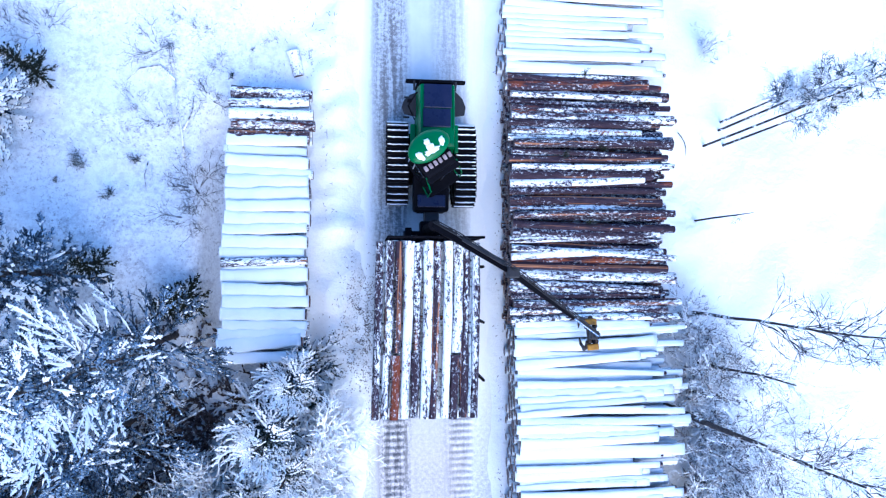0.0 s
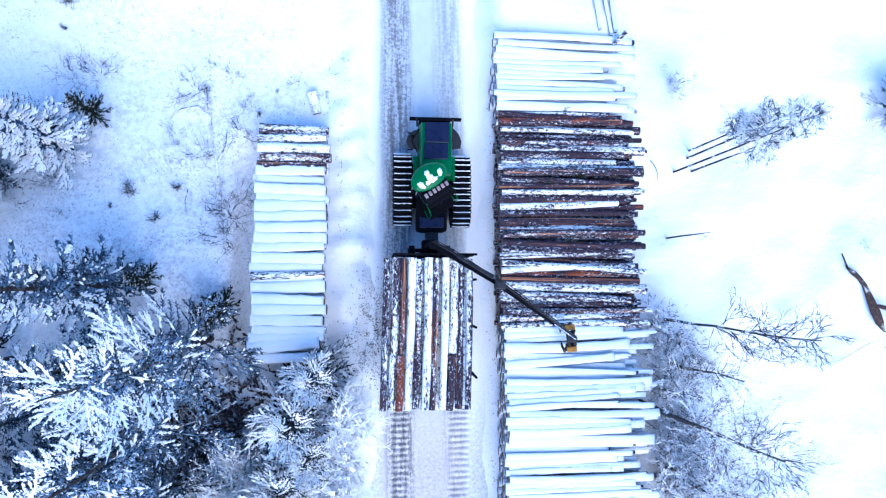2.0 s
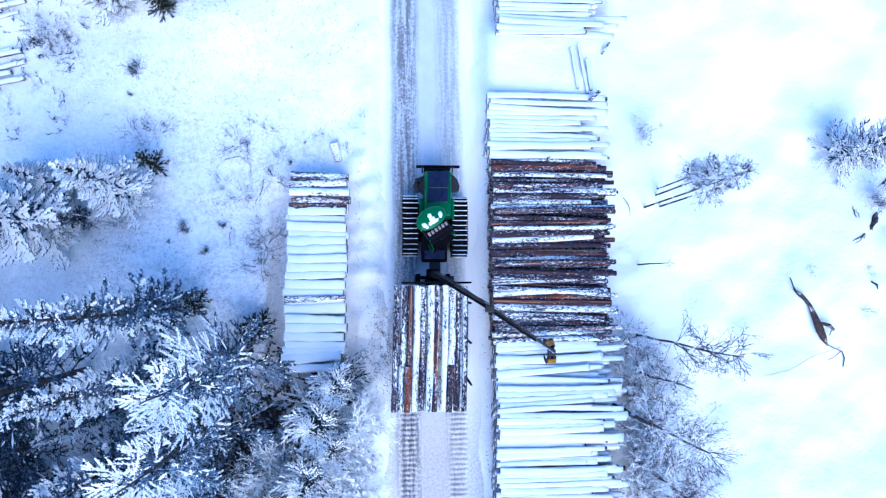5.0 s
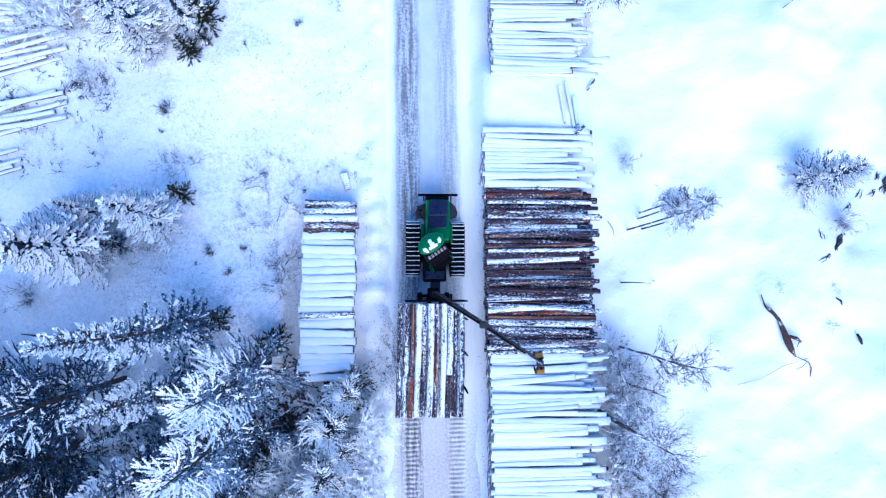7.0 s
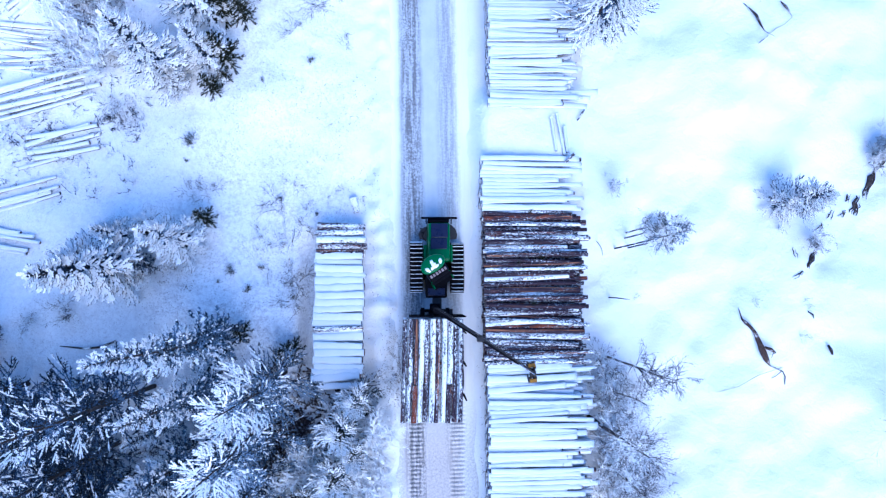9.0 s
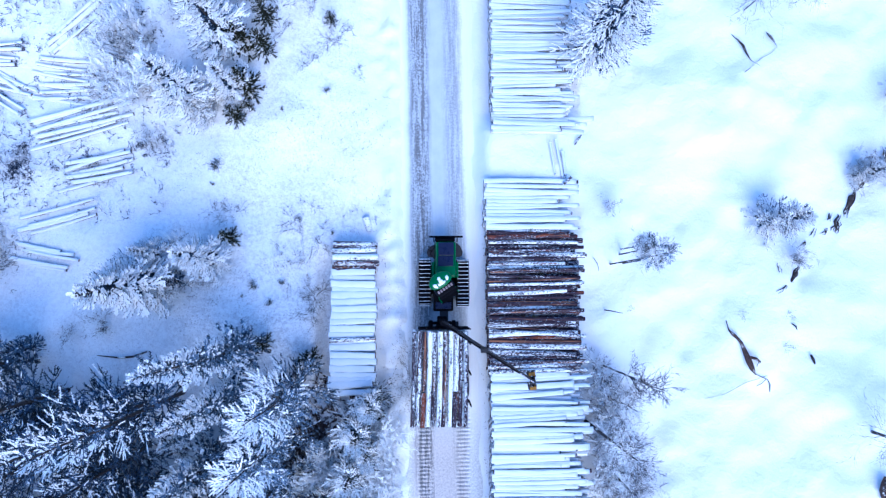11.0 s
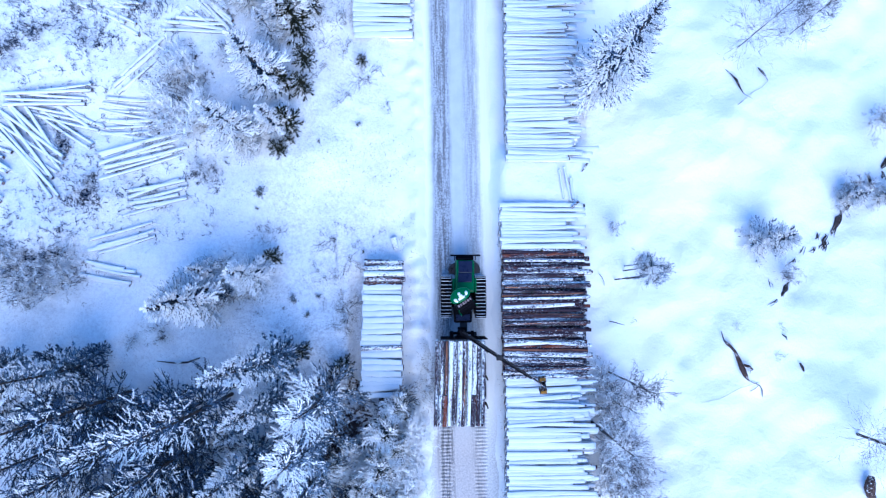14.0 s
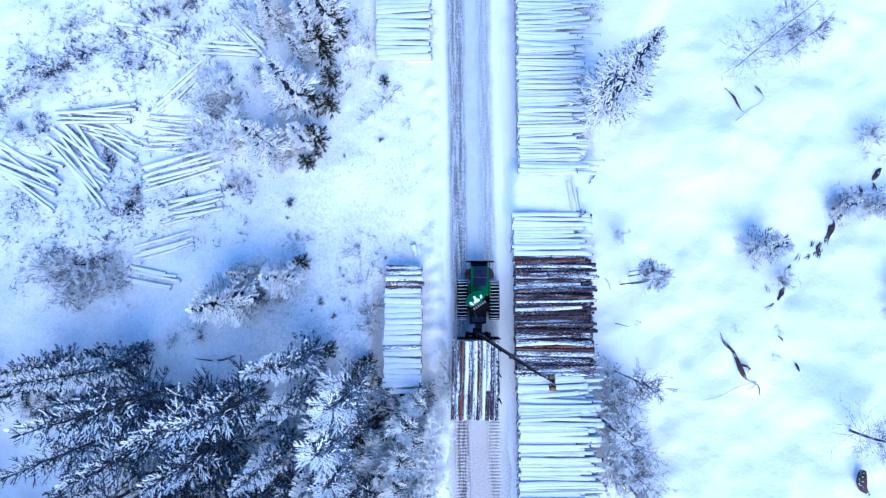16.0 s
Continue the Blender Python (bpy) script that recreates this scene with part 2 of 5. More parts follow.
M_GREEN = plain("green_paint", (0.002, 0.10, 0.024), 0.4, 0.0, 0.3, (0.01, 0.03, 0.015), 0.4)
M_BLACK = plain("black_paint", (0.004, 0.004, 0.006), 0.65, 0.0, 0.03, (0.012, 0.012, 0.016), 0.3)
M_STEEL = plain("dark_steel", (0.02, 0.02, 0.024), 0.55, 0.3, 0.3, (0.07, 0.06, 0.055), 0.4)
# gloss black, with the sky's blue reflection put into the base colour
M_HOOD = plain("hood_black_sky_tint", (0.006, 0.009, 0.034), 0.3, 0.0, 0.25, (0.03, 0.03, 0.06), 0.3)
M_RUBBER = plain("rubber", (0.010, 0.010, 0.012), 0.8, 0.0, 0.3, (0.10, 0.10, 0.11), 0.4)
M_YELLOW = plain("yellow_paint", (0.36, 0.17, 0.008), 0.5, 0.0, 0.3, (0.03, 0.02, 0.01), 0.9)
M_RUST = plain("worn_dark_paint", (0.022, 0.015, 0.012), 0.6, 0.2, 0.3, (0.10, 0.05, 0.02), 0.5)
M_CHROME = plain("bright_rod", (0.6, 0.6, 0.62), 0.2, 1.0)
M_LAMP = plain("lamp_lens", (0.30, 0.24, 0.24), 0.3, 0.0, 0.4, (0.04, 0.02, 0.015), 0.95)
g = Nodes("dark_glass", 0.06, 0, 0.6)
M_GLASS = g.done((0.008, 0.010, 0.014))


# ---- mesh helpers ----
class Geo:
    """Vertices and faces that are gathered and then linked as one mesh."""

    def __init__(self):
        self.v, self.f, self.m, self.n = [], [], [], 0

    def add(self, verts, faces, mat=0):
        self.v.append(np.asarray(verts, float).reshape(-1, 3))
        self.f += [tuple(int(i) + self.n for i in f) for f in faces]
        self.m += [mat] * len(faces)
        self.n += len(self.v[-1])
        return self

    def mesh(self, name, mats, smooth=False):
        me = bpy.data.meshes.new(name)
        me.from_pydata(np.concatenate(self.v).tolist(), [], self.f)
        for mat in mats:
            me.materials.append(mat)
        if len(mats) > 1:
            me.polygons.foreach_set("material_index", self.m)
        if smooth:
            me.polygons.foreach_set("use_smooth", [True] * len(me.polygons))
        me.update()
        return me


def tube(geo, pts, radii, sides=8, caps=True, mat=0, squash=1.0):
    """A round bar along pts."""
    pts = np.asarray(pts, float)
    n = len(pts)
    rings = []
    for k in range(n):
        d = pts[min(k + 1, n - 1)] - pts[max(k - 1, 0)]
        d = d / (np.linalg.norm(d) + 1e-9)
        a = np.cross(d, (0, 0, 1.0)) if abs(d[2]) < 0.9 else np.cross(d, (1.0, 0, 0))
        a = a / np.linalg.norm(a)
        b = np.cross(a, d)
        ang = np.arange(sides) * 2 * np.pi / sides
        rings.append(pts[k] + radii[k] * (np.cos(ang)[:, None] * a + squash * np.sin(ang)[:, None] * b))
    faces = [(k * sides + i, k * sides + (i + 1) % sides, (k + 1) * sides + (i + 1) % sides, (k + 1) * sides + i) for k in range(n - 1) for i in range(sides)]
    if caps:
        faces += [tuple(range(sides))[::-1], tuple((n - 1) * sides + i for i in range(sides))]
    return geo.add(np.concatenate(rings), faces, mat)


def link(name, me, parent=None, m=None):
    ob = new(name, me)
    if parent is not None:
        ob.parent = parent
    if m is not None:
        ob.matrix_basis = m
    return ob


def part(name, geo, material, parent, label="", smooth=False, m=None):
    ob = link(name, geo if isinstance(geo, bpy.types.Mesh) else geo.mesh(name, [material], smooth), parent, m)
    return tagged(ob, label) if label else ob


def from_bm(name, bm, mat, smooth=False):
    me = bpy.data.meshes.new(name)
    bmesh.ops.recalc_face_normals(bm, faces=bm.faces)
    bm.to_mesh(me)
    bm.free()
    me.materials.append(mat)
    if smooth:
        me.polygons.foreach_set("use_smooth", [True] * len(me.polygons))
    return me


def block(bm, lo, hi, bevel=0.03, taper=(1.0, 1.0), shift=(0.0, 0.0), turn=None):
    """A bevelled block between two corners; its top is scaled by taper and moved by shift."""
    lo, hi = Vector(lo), Vector(hi)
    c, s = (lo + hi) / 2, hi - lo
    made = bmesh.ops.create_cube(bm, size=1.0)["verts"]
    for v in made:
        k = v.co.z + 0.5
        v.co = Vector((v.co.x * s.x * (1 + (taper[0] - 1) * k) + shift[0] * k, v.co.y * s.y * (1 + (taper[1] - 1) * k) + shift[1] * k, v.co.z * s.z))
        if turn is not None:
            v.co = turn @ v.co
        v.co += c
    if bevel:
        edges = {e for v in made for e in v.link_edges}
        bmesh.ops.bevel(bm, geom=list(edges), offset=bevel, segments=2, affect="EDGES", profile=0.6)
    return bm


def box_part(name, lo, hi, mat, parent, bevel=0.03, label="", **kw):
    return part(name, from_bm(name, block(bmesh.new(), lo, hi, bevel, **kw), mat), mat, parent, label)


# ---- terrain ----
GRID = np.random.RandomState(7).rand(256, 256)


def value_noise(x, y):
    xi, yi = np.floor(x).astype(int), np.floor(y).astype(int)
    fx, fy = x - xi, y - yi
    fx, fy = fx * fx * (3 - 2 * fx), fy * fy * (3 - 2 * fy)
    a, b, c, d = (GRID[(xi + i) % 256, (yi + j) % 256] for j in (0, 1) for i in (0, 1))
    return (a * (1 - fx) + b * fx) * (1 - fy) + (c * (1 - fx) + d * fx) * fy - 0.5


def step(a, b, x):
    k = np.clip((x - a) / (b - a), 0, 1)
    return k * k * (3 - 2 * k)


def road_mid(y):
    return -0.45 - 0.012 * y


def height(x, y):
    """The snow's height over the road."""
    x, y = np.asarray(x, float), np.asarray(y, float)
    d = np.abs(x - road_mid(y))
    away = step(2.1, 5.5, d)
    rough = 0.11 * value_noise(x * 2.1, y * 2.1) + 0.08 * value_noise(x * 4.6 + 9, y * 4.6)
    berm = 0.17 * np.exp(-((d - 2.55) / 0.5) ** 2) * (x < 0) + 0.10 * np.exp(-((d - 2.4) / 0.35) ** 2) * (x > 0)
    z = 0.04 + berm * (1 + 1.4 * value_noise(x * 1.7, y * 1.7)) + 0.45 * step(-4, -12, x) + 0.9 * step(9, 17, x)
    z = z + away * (0.9 * value_noise(x * 0.16 + 40, y * 0.16) + 0.45 * value_noise(x * 0.45, y * 0.45 + 5))
    z = z + (0.75 + 0.25 * away) * rough * (1 - 0.65 * step(8, 11, x)) * (1 + 1.1 * step(-4.6, -3.6, x) * step(-1.0, -2.0, x))
    z = z + 0.95 * step(1.5, 2.3, x) * step(7.8, 6.0, x) * step(6.6, 8.1, y) * step(12.2, 10.5, y)
    z = z + step(8.5, 11, x) * (0.32 * value_noise(x * 0.75 + 2, y * 0.75) + 0.10 * value_noise(x * 1.9, y * 1.9 + 4))
    verge = step(-4.3, -3.6, x) * step(-1.9, -2.6, x) * (0.3 + 0.7 * step(9.0, 5.0, y))
    z = z + verge * (0.36 * value_noise(x * 2.6 + 3, y * 2.2) + 0.14 * value_noise(x * 5.3, y * 5.3 + 8))
    run = (y - 2.5) - (x - 19.4) * 1.22
    z = z - 0.20 * np.exp(-((run + 0.9 * value_noise(x * 0.7, y * 0.7)) / 1.3) ** 2) * step(18.3, 20.0, x) * step(36, 30, x)
    piles = ((x > 1.8) & (x < 7.4) & (y > -16) & ((y < 6.6) | (y > 12.2))) | ((x > -7) & (x < -3.6) & (y > -4) & (y < 5.2))
    z = np.where(piles, np.minimum(z, 0.12), z)
    z = z - 0.5 * step(-7.45, -7.05, x) * step(-6.2, -6.5, x) * step(-4.2, -3.6, y) * step(4.6, 3.2, y)
    bed = step(2.55, 1.6, d + 0.5 * value_noise(x * 1.3, y * 1.3) + 0.25 * value_noise(x * 3.1, y * 3.1))
    return z * (1 - bed) - 0.10 * bed


def spread(lo, hi, step_in, far):
    mid = np.arange(lo, hi + 1e-6, step_in)
    out, s = [hi], step_in
    while out[-1] < far:
        s *= 1.35
        out.append(out[-1] + s)
    low, s = [lo], step_in
    while low[-1] > -far:
        s *= 1.35
        low.append(low[-1] - s)
    return np.concatenate([low[:0:-1], mid, out[1:]])


def sheet(name, xs, ys, fn, mat):
    X, Y = np.meshgrid(xs, ys)
    co = np.stack([X, Y, fn(X, Y)], -1).reshape(-1, 3)
    w = len(xs)
    i = (np.arange(len(ys) - 1)[:, None] * w + np.arange(w - 1)[None]).ravel()
    me = bpy.data.meshes.new(name)
    me.from_pydata(co.tolist(), [], np.stack([i, i + 1, i + w + 1, i + w], -1).tolist())
    me.materials.append(mat)
    me.polygons.foreach_set("use_smooth", [True] * len(me.polygons))
    return link(name, me)


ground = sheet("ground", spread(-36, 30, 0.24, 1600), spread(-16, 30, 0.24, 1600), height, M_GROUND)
tagged(ground, "deep uneven snow cover over the forest clearing", "ground", kind="structure")


def road_height(x, y):
    """Two shallow wheel tracks, with the bars of the machine's tracks pressed into them behind the load."""
    z = 0.015 * value_noise(x * 6, y * 2.5) + 0.01 * value_noise(x * 17, y * 17)
    for c, w in ((-1.40, 0.36), (0.72, 0.38)):
        inside = step(w, w - 0.12, np.abs(x - c))
        z = z - 0.035 * inside
        bars = np.clip(np.sin((y + 0.04 * value_noise(x * 3, y * 3)) * 2 * np.pi / 0.21) * 2.2 + 0.5, -1, 1)
        z = z + 0.030 * inside * bars * step(-3.6, -5.0, y) * (0.75 + value_noise(x * 2, y * 0.8))
    return z - 0.06 * step(1.9, 2.5, np.abs(x - road_mid(y)))


road_ys = np.concatenate([np.arange(-45, -13, 0.4), np.arange(-13, -3.6, 0.035), np.arange(-3.6, 60, 0.3)])
road = sheet("road", np.arange(-3.7, 2.6, 0.08), road_ys, road_height, M_ROAD)
tagged(road, "forest road of packed snow with gravelly wheel tracks", "road", kind="structure")


def h(x, y):
    return float(height(x, y))


# ---- logs ----
def log_kind(length, radius, seed, bark, thick, wide, flat=0.55, cover=None):
    """The meshes of one log that lies along +x: bark, its two cut faces and the snow on it."""
    rng = np.random.RandomState(seed)
    n, sides = 8, 12
    xs = np.linspace(0, length, n)
    bow = rng.uniform(-0.05, 0.05) * length / 5
    taper = rng.uniform(0.82, 0.97)
    mid = np.stack([xs, bow * np.sin(np.pi * xs / length), np.zeros(n)], -1)
    rad = radius * np.linspace(1, taper, n) * (1 + 0.05 * rng.randn(n))
    ang = np.arange(sides) * 2 * np.pi / sides
    co = []
    for k in range(n):
        lump = rad[k] * (1 + 0.05 * rng.randn(sides))
        co.append(mid[k] + np.stack([np.zeros(sides), lump * np.cos(ang), lump * np.sin(ang)], -1))
    co = np.concatenate(co)
    faces = [(k * sides + i, k * sides + (i + 1) % sides, (k + 1) * sides + (i + 1) % sides, (k + 1) * sides + i) for k in range(n - 1) for i in range(sides)]
    out = {"bark": Geo().add(co, [f[::-1] for f in faces]).mesh("log", [bark], True)}
    ends = []
    for k, s in ((0, -1), (n - 1, 1)):
        ring = co[k * sides:(k + 1) * sides]
        c = ring.mean(0) + (s * 0.008, 0, 0)
        inner = ring * 0.5 + c * 0.5 + (s * 0.004, 0, 0)
        f = [(i, (i + 1) % sides, sides + (i + 1) % sides, sides + i) for i in range(sides)] + [(sides + i, sides + (i + 1) % sides, 2 * sides) for i in range(sides)]
        ends.append(Geo().add(np.concatenate([ring + (s * 0.001, 0, 0), inner, [c]]), f if s > 0 else [q[::-1] for q in f]).mesh("cut_face", [M_WOOD]))
    out["ends"] = ends
    if thick:
        m, arc = 26, 9
        xx = np.linspace(0.0, length * rng.uniform(0.975, 1.0), m)
        a = np.linspace(radians(172), radians(8), arc)
        rows = []
        soft = np.cumsum(rng.randn(m)) * 0.03
        soft = np.clip(soft - soft.mean(), -0.25, 0.25)
        edge = np.cumsum(rng.randn(m)) * 0.035
        edge = np.clip(edge - edge.mean(), -0.3, 0.3)
        for k in range(m):
            r = np.interp(xx[k], xs, rad)
            close = 0.80 if k in (0, m - 1) else 1.0
            hh = r + thick * (1 + soft[k]) * close
            ww = r * wide * (1 + 0.65 * edge[k]) 
            yy, zz = ww * np.cos(a) + 0.25 * edge[k] * r, 0.50 * r + (hh - 0.50 * r) * np.sin(a) ** flat
            rows.append(np.stack([np.full(arc, xx[k]), np.interp(xx[k], xs, mid[:, 1]) + yy, zz + 0.006 * rng.randn(arc)], -1))
        f = [(k * arc + i, k * arc + i + 1, (k + 1) * arc + i + 1, (k + 1) * arc + i) for k in range(m - 1) for i in range(arc - 1)]
        f += [tuple(range(arc)), tuple((m - 1) * arc + i for i in range(arc))[::-1]]
        f += [(k * arc, (k + 1) * arc, (k + 1) * arc + arc - 1, k * arc + arc - 1) for k in range(m - 1)]
        out["cap"] = Geo().add(np.concatenate(rows), [q[::-1] for q in f]).mesh("snow_cap", [cover or M_CRUST], True)
        out["raw"] = (np.concatenate(rows), [q[::-1] for q in f])
    out["r"] = radius
    return out


def lay_log(kind, m, label, group, name="log", ends=True):
    ob = link(name, kind["bark"], None, m)
    tagged(ob, label, "log", group)
    if ends:
        for e in kind["ends"]:
            link("cut_face", e, ob)
    if "cap" in kind:
        link("snow_cap", kind["cap"], ob)
    return ob


def stack(label, x0, length, y0, y1, top, radius, seed, jag=0.3, bark=M_BARK_DEEP):
    """The lower courses of a pile, too many to count: joined."""
    rng = np.random.RandomState(seed)
    geo = Geo()
    gap = radius * 2.04
    z = 0.12 + radius
    course = 0
    while True:
        y = y0 + radius + (course % 2) * radius
        some = False
        while y < y1 - radius:
            if z < top(y) - radius * 1.9:
                r = radius * rng.uniform(0.8, 1.08)
                a, b = x0 + rng.uniform(-0.07, 0.12), x0 + length + rng.uniform(-jag, jag * 0.5)
                ny, nz = y + rng.uniform(-0.02, 0.02), z + rng.uniform(-0.02, 0.02)
                s = 9
                ang = np.arange(s) * 2 * np.pi / s + rng.rand()
                ring = np.stack([np.zeros(s), r * np.cos(ang), r * np.sin(ang)], -1) * (1 + 0.05 * rng.randn(s, 1))
                co = np.concatenate([ring + (a, ny, nz), ring * 0.92 + (b, ny + rng.uniform(-0.05, 0.05), nz)])
                geo.add(co, [(i + s, (i + 1) % s + s, (i + 1) % s, i) for i in range(s)], 0)
                geo.add(co[:s] - (0.004, 0, 0), [tuple(range(s))], 1)
                geo.add(co[s:] + (0.004, 0, 0), [tuple(range(s))[::-1]], 1)
                some = True
            y += gap * rng.uniform(0.97, 1.06)
        z += radius * 1.76
        course += 1
        if not some:
            break
    ob = link("stacked_logs", geo.mesh("stacked_logs", [bark, M_WOOD]))
    return tagged(ob, label, "log pile", kind="stuff")


def pile(kinds, x0, y0, y1, top, pitch, label, group, seed, jag=0.3, skew=1.2, loose=0.0, ends=True, drop=0.05, joined=False):
    """The top course of a pile, log by log; or, joined, the snowed-over logs just under it."""
    geo = Geo()
    rng = np.random.RandomState(seed)
    y = y0
    while y < y1:
        k = kinds[rng.randint(len(kinds))]
        s = rng.uniform(0.82, 1.18)
        p = pitch * s
        long = 1 + rng.uniform(-jag, jag * 0.4) / 5
        z = top(y + p / 2) - k["r"] * s + rng.uniform(-drop, drop) + (rng.uniform(0, loose) if loose else 0)
        m = Matrix.LocRotScale((x0 + rng.uniform(-0.10, 0.08), y + p / 2, z), Euler((rng.uniform(-0.15, 0.15), radians(rng.uniform(-0.5, 0.5)), radians(rng.randn() * skew * 0.8))), (long, s, s))
        if joined:
            co, faces = k["raw"]
            geo.add(co @ np.array(m.to_3x3()).T + np.array(m.translation), faces)
        else:
            lay_log(k, m, label, group, ends=ends)
        y += p
    if joined:
        tagged(link("snowy_logs", geo.mesh("snowy_logs", [M_CRUST], True)), label, "log pile", kind="stuff")


def right_top(y):
    return 1.55 + 0.10 * math.sin(y * 0.9) + 0.07 * math.sin(y * 2.3 + 1) - 0.028 * y * (y < 9)


brown = [log_kind(5.0, r, 20 + i, M_BARK, 0, 1) for i, r in enumerate((0.095, 0.12, 0.13, 0.155, 0.14, 0.105, 0.10, 0.145))]
for i, r in enumerate((0.12, 0.14, 0.155)):
    brown.append(log_kind(5.0, r, 40 + i, M_BARK, 0, 1))
white = [log_kind(4.95, r, 60 + i, M_BARK, 0.04, 1.3, 0.36) for i, r in enumerate((0.085, 0.10, 0.12, 0.09, 0.135, 0.105))]
thin = [log_kind(4.5, r, 80 + i, M_BARK, 0.035, 1.28, 0.36) for i, r in enumerate((0.065, 0.075, 0.09, 0.07, 0.10))]
merged = [log_kind(4.95, r, 90 + i, M_BARK, 0.05, 1.35, 0.38) for i, r in enumerate((0.085, 0.10, 0.09))]
pile(brown, 2.05, -2.5, 5.15, lambda y: right_top(y) + 0.03, 0.245, "brown pine log with patchy frost on the long roadside pile", "logs of the uncovered pile", 1, 0.9, 2.3, 0.10)
pile(brown, 2.05, -2.45, 5.0, lambda y: right_top(y) - 0.10, 0.26, "brown pine log in the second course of the roadside pile", "logs of the uncovered pile", 33, 0.9, 2.8, 0.05)
pile(white, 2.15, -14.0, -2.55, right_top, 0.205, "pine log under thick snow on the long roadside pile", "snowy logs of the roadside pile", 2, 1.3, 1.7, 0.07)
pile(merged, 2.2, -13.9, -2.6, lambda y: right_top(y) - 0.09, 0.25, "snow-covered logs of the second course on the roadside pile", "snowy logs of the roadside pile", 22, 1.0, 1.5, 0.03, joined=True)
pile(merged, 1.95, 5.25, 8.0, lambda y: right_top(y) - 0.05, 0.195, "pine log under thick snow at the end of the roadside pile", "snowy logs of the roadside pile", 3, 1.3, 1.0)
pile(thin, 2.35, 10.6, 28.0, lambda y: 1.45 + 0.1 * math.sin(y), 0.162, "slender log under thick snow in the further pile", "snowy logs of the further pile", 4, 1.0, 2.4, 0.06, ends=False)
pile(merged, 2.4, 10.7, 27.8, lambda y: 1.36 + 0.1 * math.sin(y), 0.25, "snow-covered logs of the second course in the further pile", "snowy logs of the further pile", 23, 2.6, 2.2, 0.03, joined=True)
stack("lower courses of frosty pine logs stacked beside the road", 2.05, 4.95, -2.5, 5.2, right_top, 0.11, 5, 0.3, M_BARK)
stack("lower courses of snowy pine logs stacked beside the road", 2.15, 4.95, -14.0, -2.5, right_top, 0.13, 6, 0.5)
stack("lower courses of the snow-covered end of the pile", 1.95, 4.4, 5.2, 8.05, lambda y: right_top(y) - 0.05, 0.14, 7, 0.5)
stack("lower courses of the further snowy pile", 2.35, 4.4, 10.6, 28.0, lambda y: 1.4, 0.12, 8, 0.4)


def left_top(y):
    return 1.22 - 0.07 * y + 0.03 * math.sin(2.1 * y)


short_white = [log_kind(2.45, r, 100 + i, M_BARK, 0.030, 1.12, 0.45) for i, r in enumerate((0.17, 0.19, 0.20, 0.18))]
short_brown = [log_kind(2.45, r, 110 + i, M_BARK_CRUST, 0, 1) for i, r in enumerate((0.16, 0.19, 0.17))]
pile(short_white, -6.42, -3.5, 3.0, left_top, 0.345, "short pulpwood log under a broad ridge of snow", "logs of the short pile", 11, 0.16, 3.0, drop=0.045)
lay_log(short_brown[1], Matrix.LocRotScale((-6.45, -0.62, left_top(-0.6) - 0.04), Euler((0.6, 0, radians(1.5))), (1, 0.8, 0.8)), "short pulpwood log with red bark showing through frost", "logs of the short pile")
pile(short_brown, -6.32, 3.02, 4.7, left_top, 0.31, "short pulpwood log with crusted frost", "logs of the short pile", 12, 0.2, 1.5)
stack("lower courses of the short pulpwood pile", -6.36, 2.24, -3.55, 3.0, left_top, 0.17, 13, 0.1)
stack("lower courses of the short frosty pile", -6.25, 2.25, 3.0, 4.75, left_top, 0.14, 14, 0.1)
mid_white = [log_kind(3.7, r, 120 + i, M_BARK, 0.07, 1.35, 0.3) for i, r in enumerate((0.13, 0.15, 0.14))]
pile(mid_white, -7.0, 18.5, 26.5, lambda y: 1.0 + 0.06 * math.sin(1.3 * y), 0.30, "snow-covered log in the pile across the road", "logs of the far pile", 15, 0.3, 2.6, ends=False)
stack("lower courses of the snow-covered pile across the road", -7.0, 3.7, 18.5, 26.5, lambda y: 1.0, 0.14, 16, 0.1)

# the load: eleven rows across, some of two shorter logs end to end
LOAD = pose(-0.56, -0.08, 0, 0, 0, -1.6)
load_kinds = {"w": [log_kind(4.75, r, 140 + i, M_BARK_WHITE, 0, 1) for i, r in enumerate((0.13, 0.12, 0.135))],
              "d": [log_kind(4.75, r, 143 + i, M_BARK_LOAD, 0, 1) for i, r in enumerate((0.11, 0.12))],
              "r": [log_kind(4.75, r, 145 + i, M_BARK_RED, 0, 1) for i, r in enumerate((0.11, 0.125))]}
half_kinds = {"w": [log_kind(2.3, 0.13, 150, M_BARK_WHITE, 0, 1)], "d": [log_kind(2.3, 0.12, 151, M_BARK_LOAD, 0, 1)], "r": [log_kind(2.3, 0.12, 152, M_BARK_BARE, 0, 1)]}
LOOKS = ("d", "w", "dr", "w", "rd", "w", "d", "w", "wd", "r", "d")
rng = np.random.RandomState(5)
ALONG = pose(0, 0, 0, 0, 0, -90)
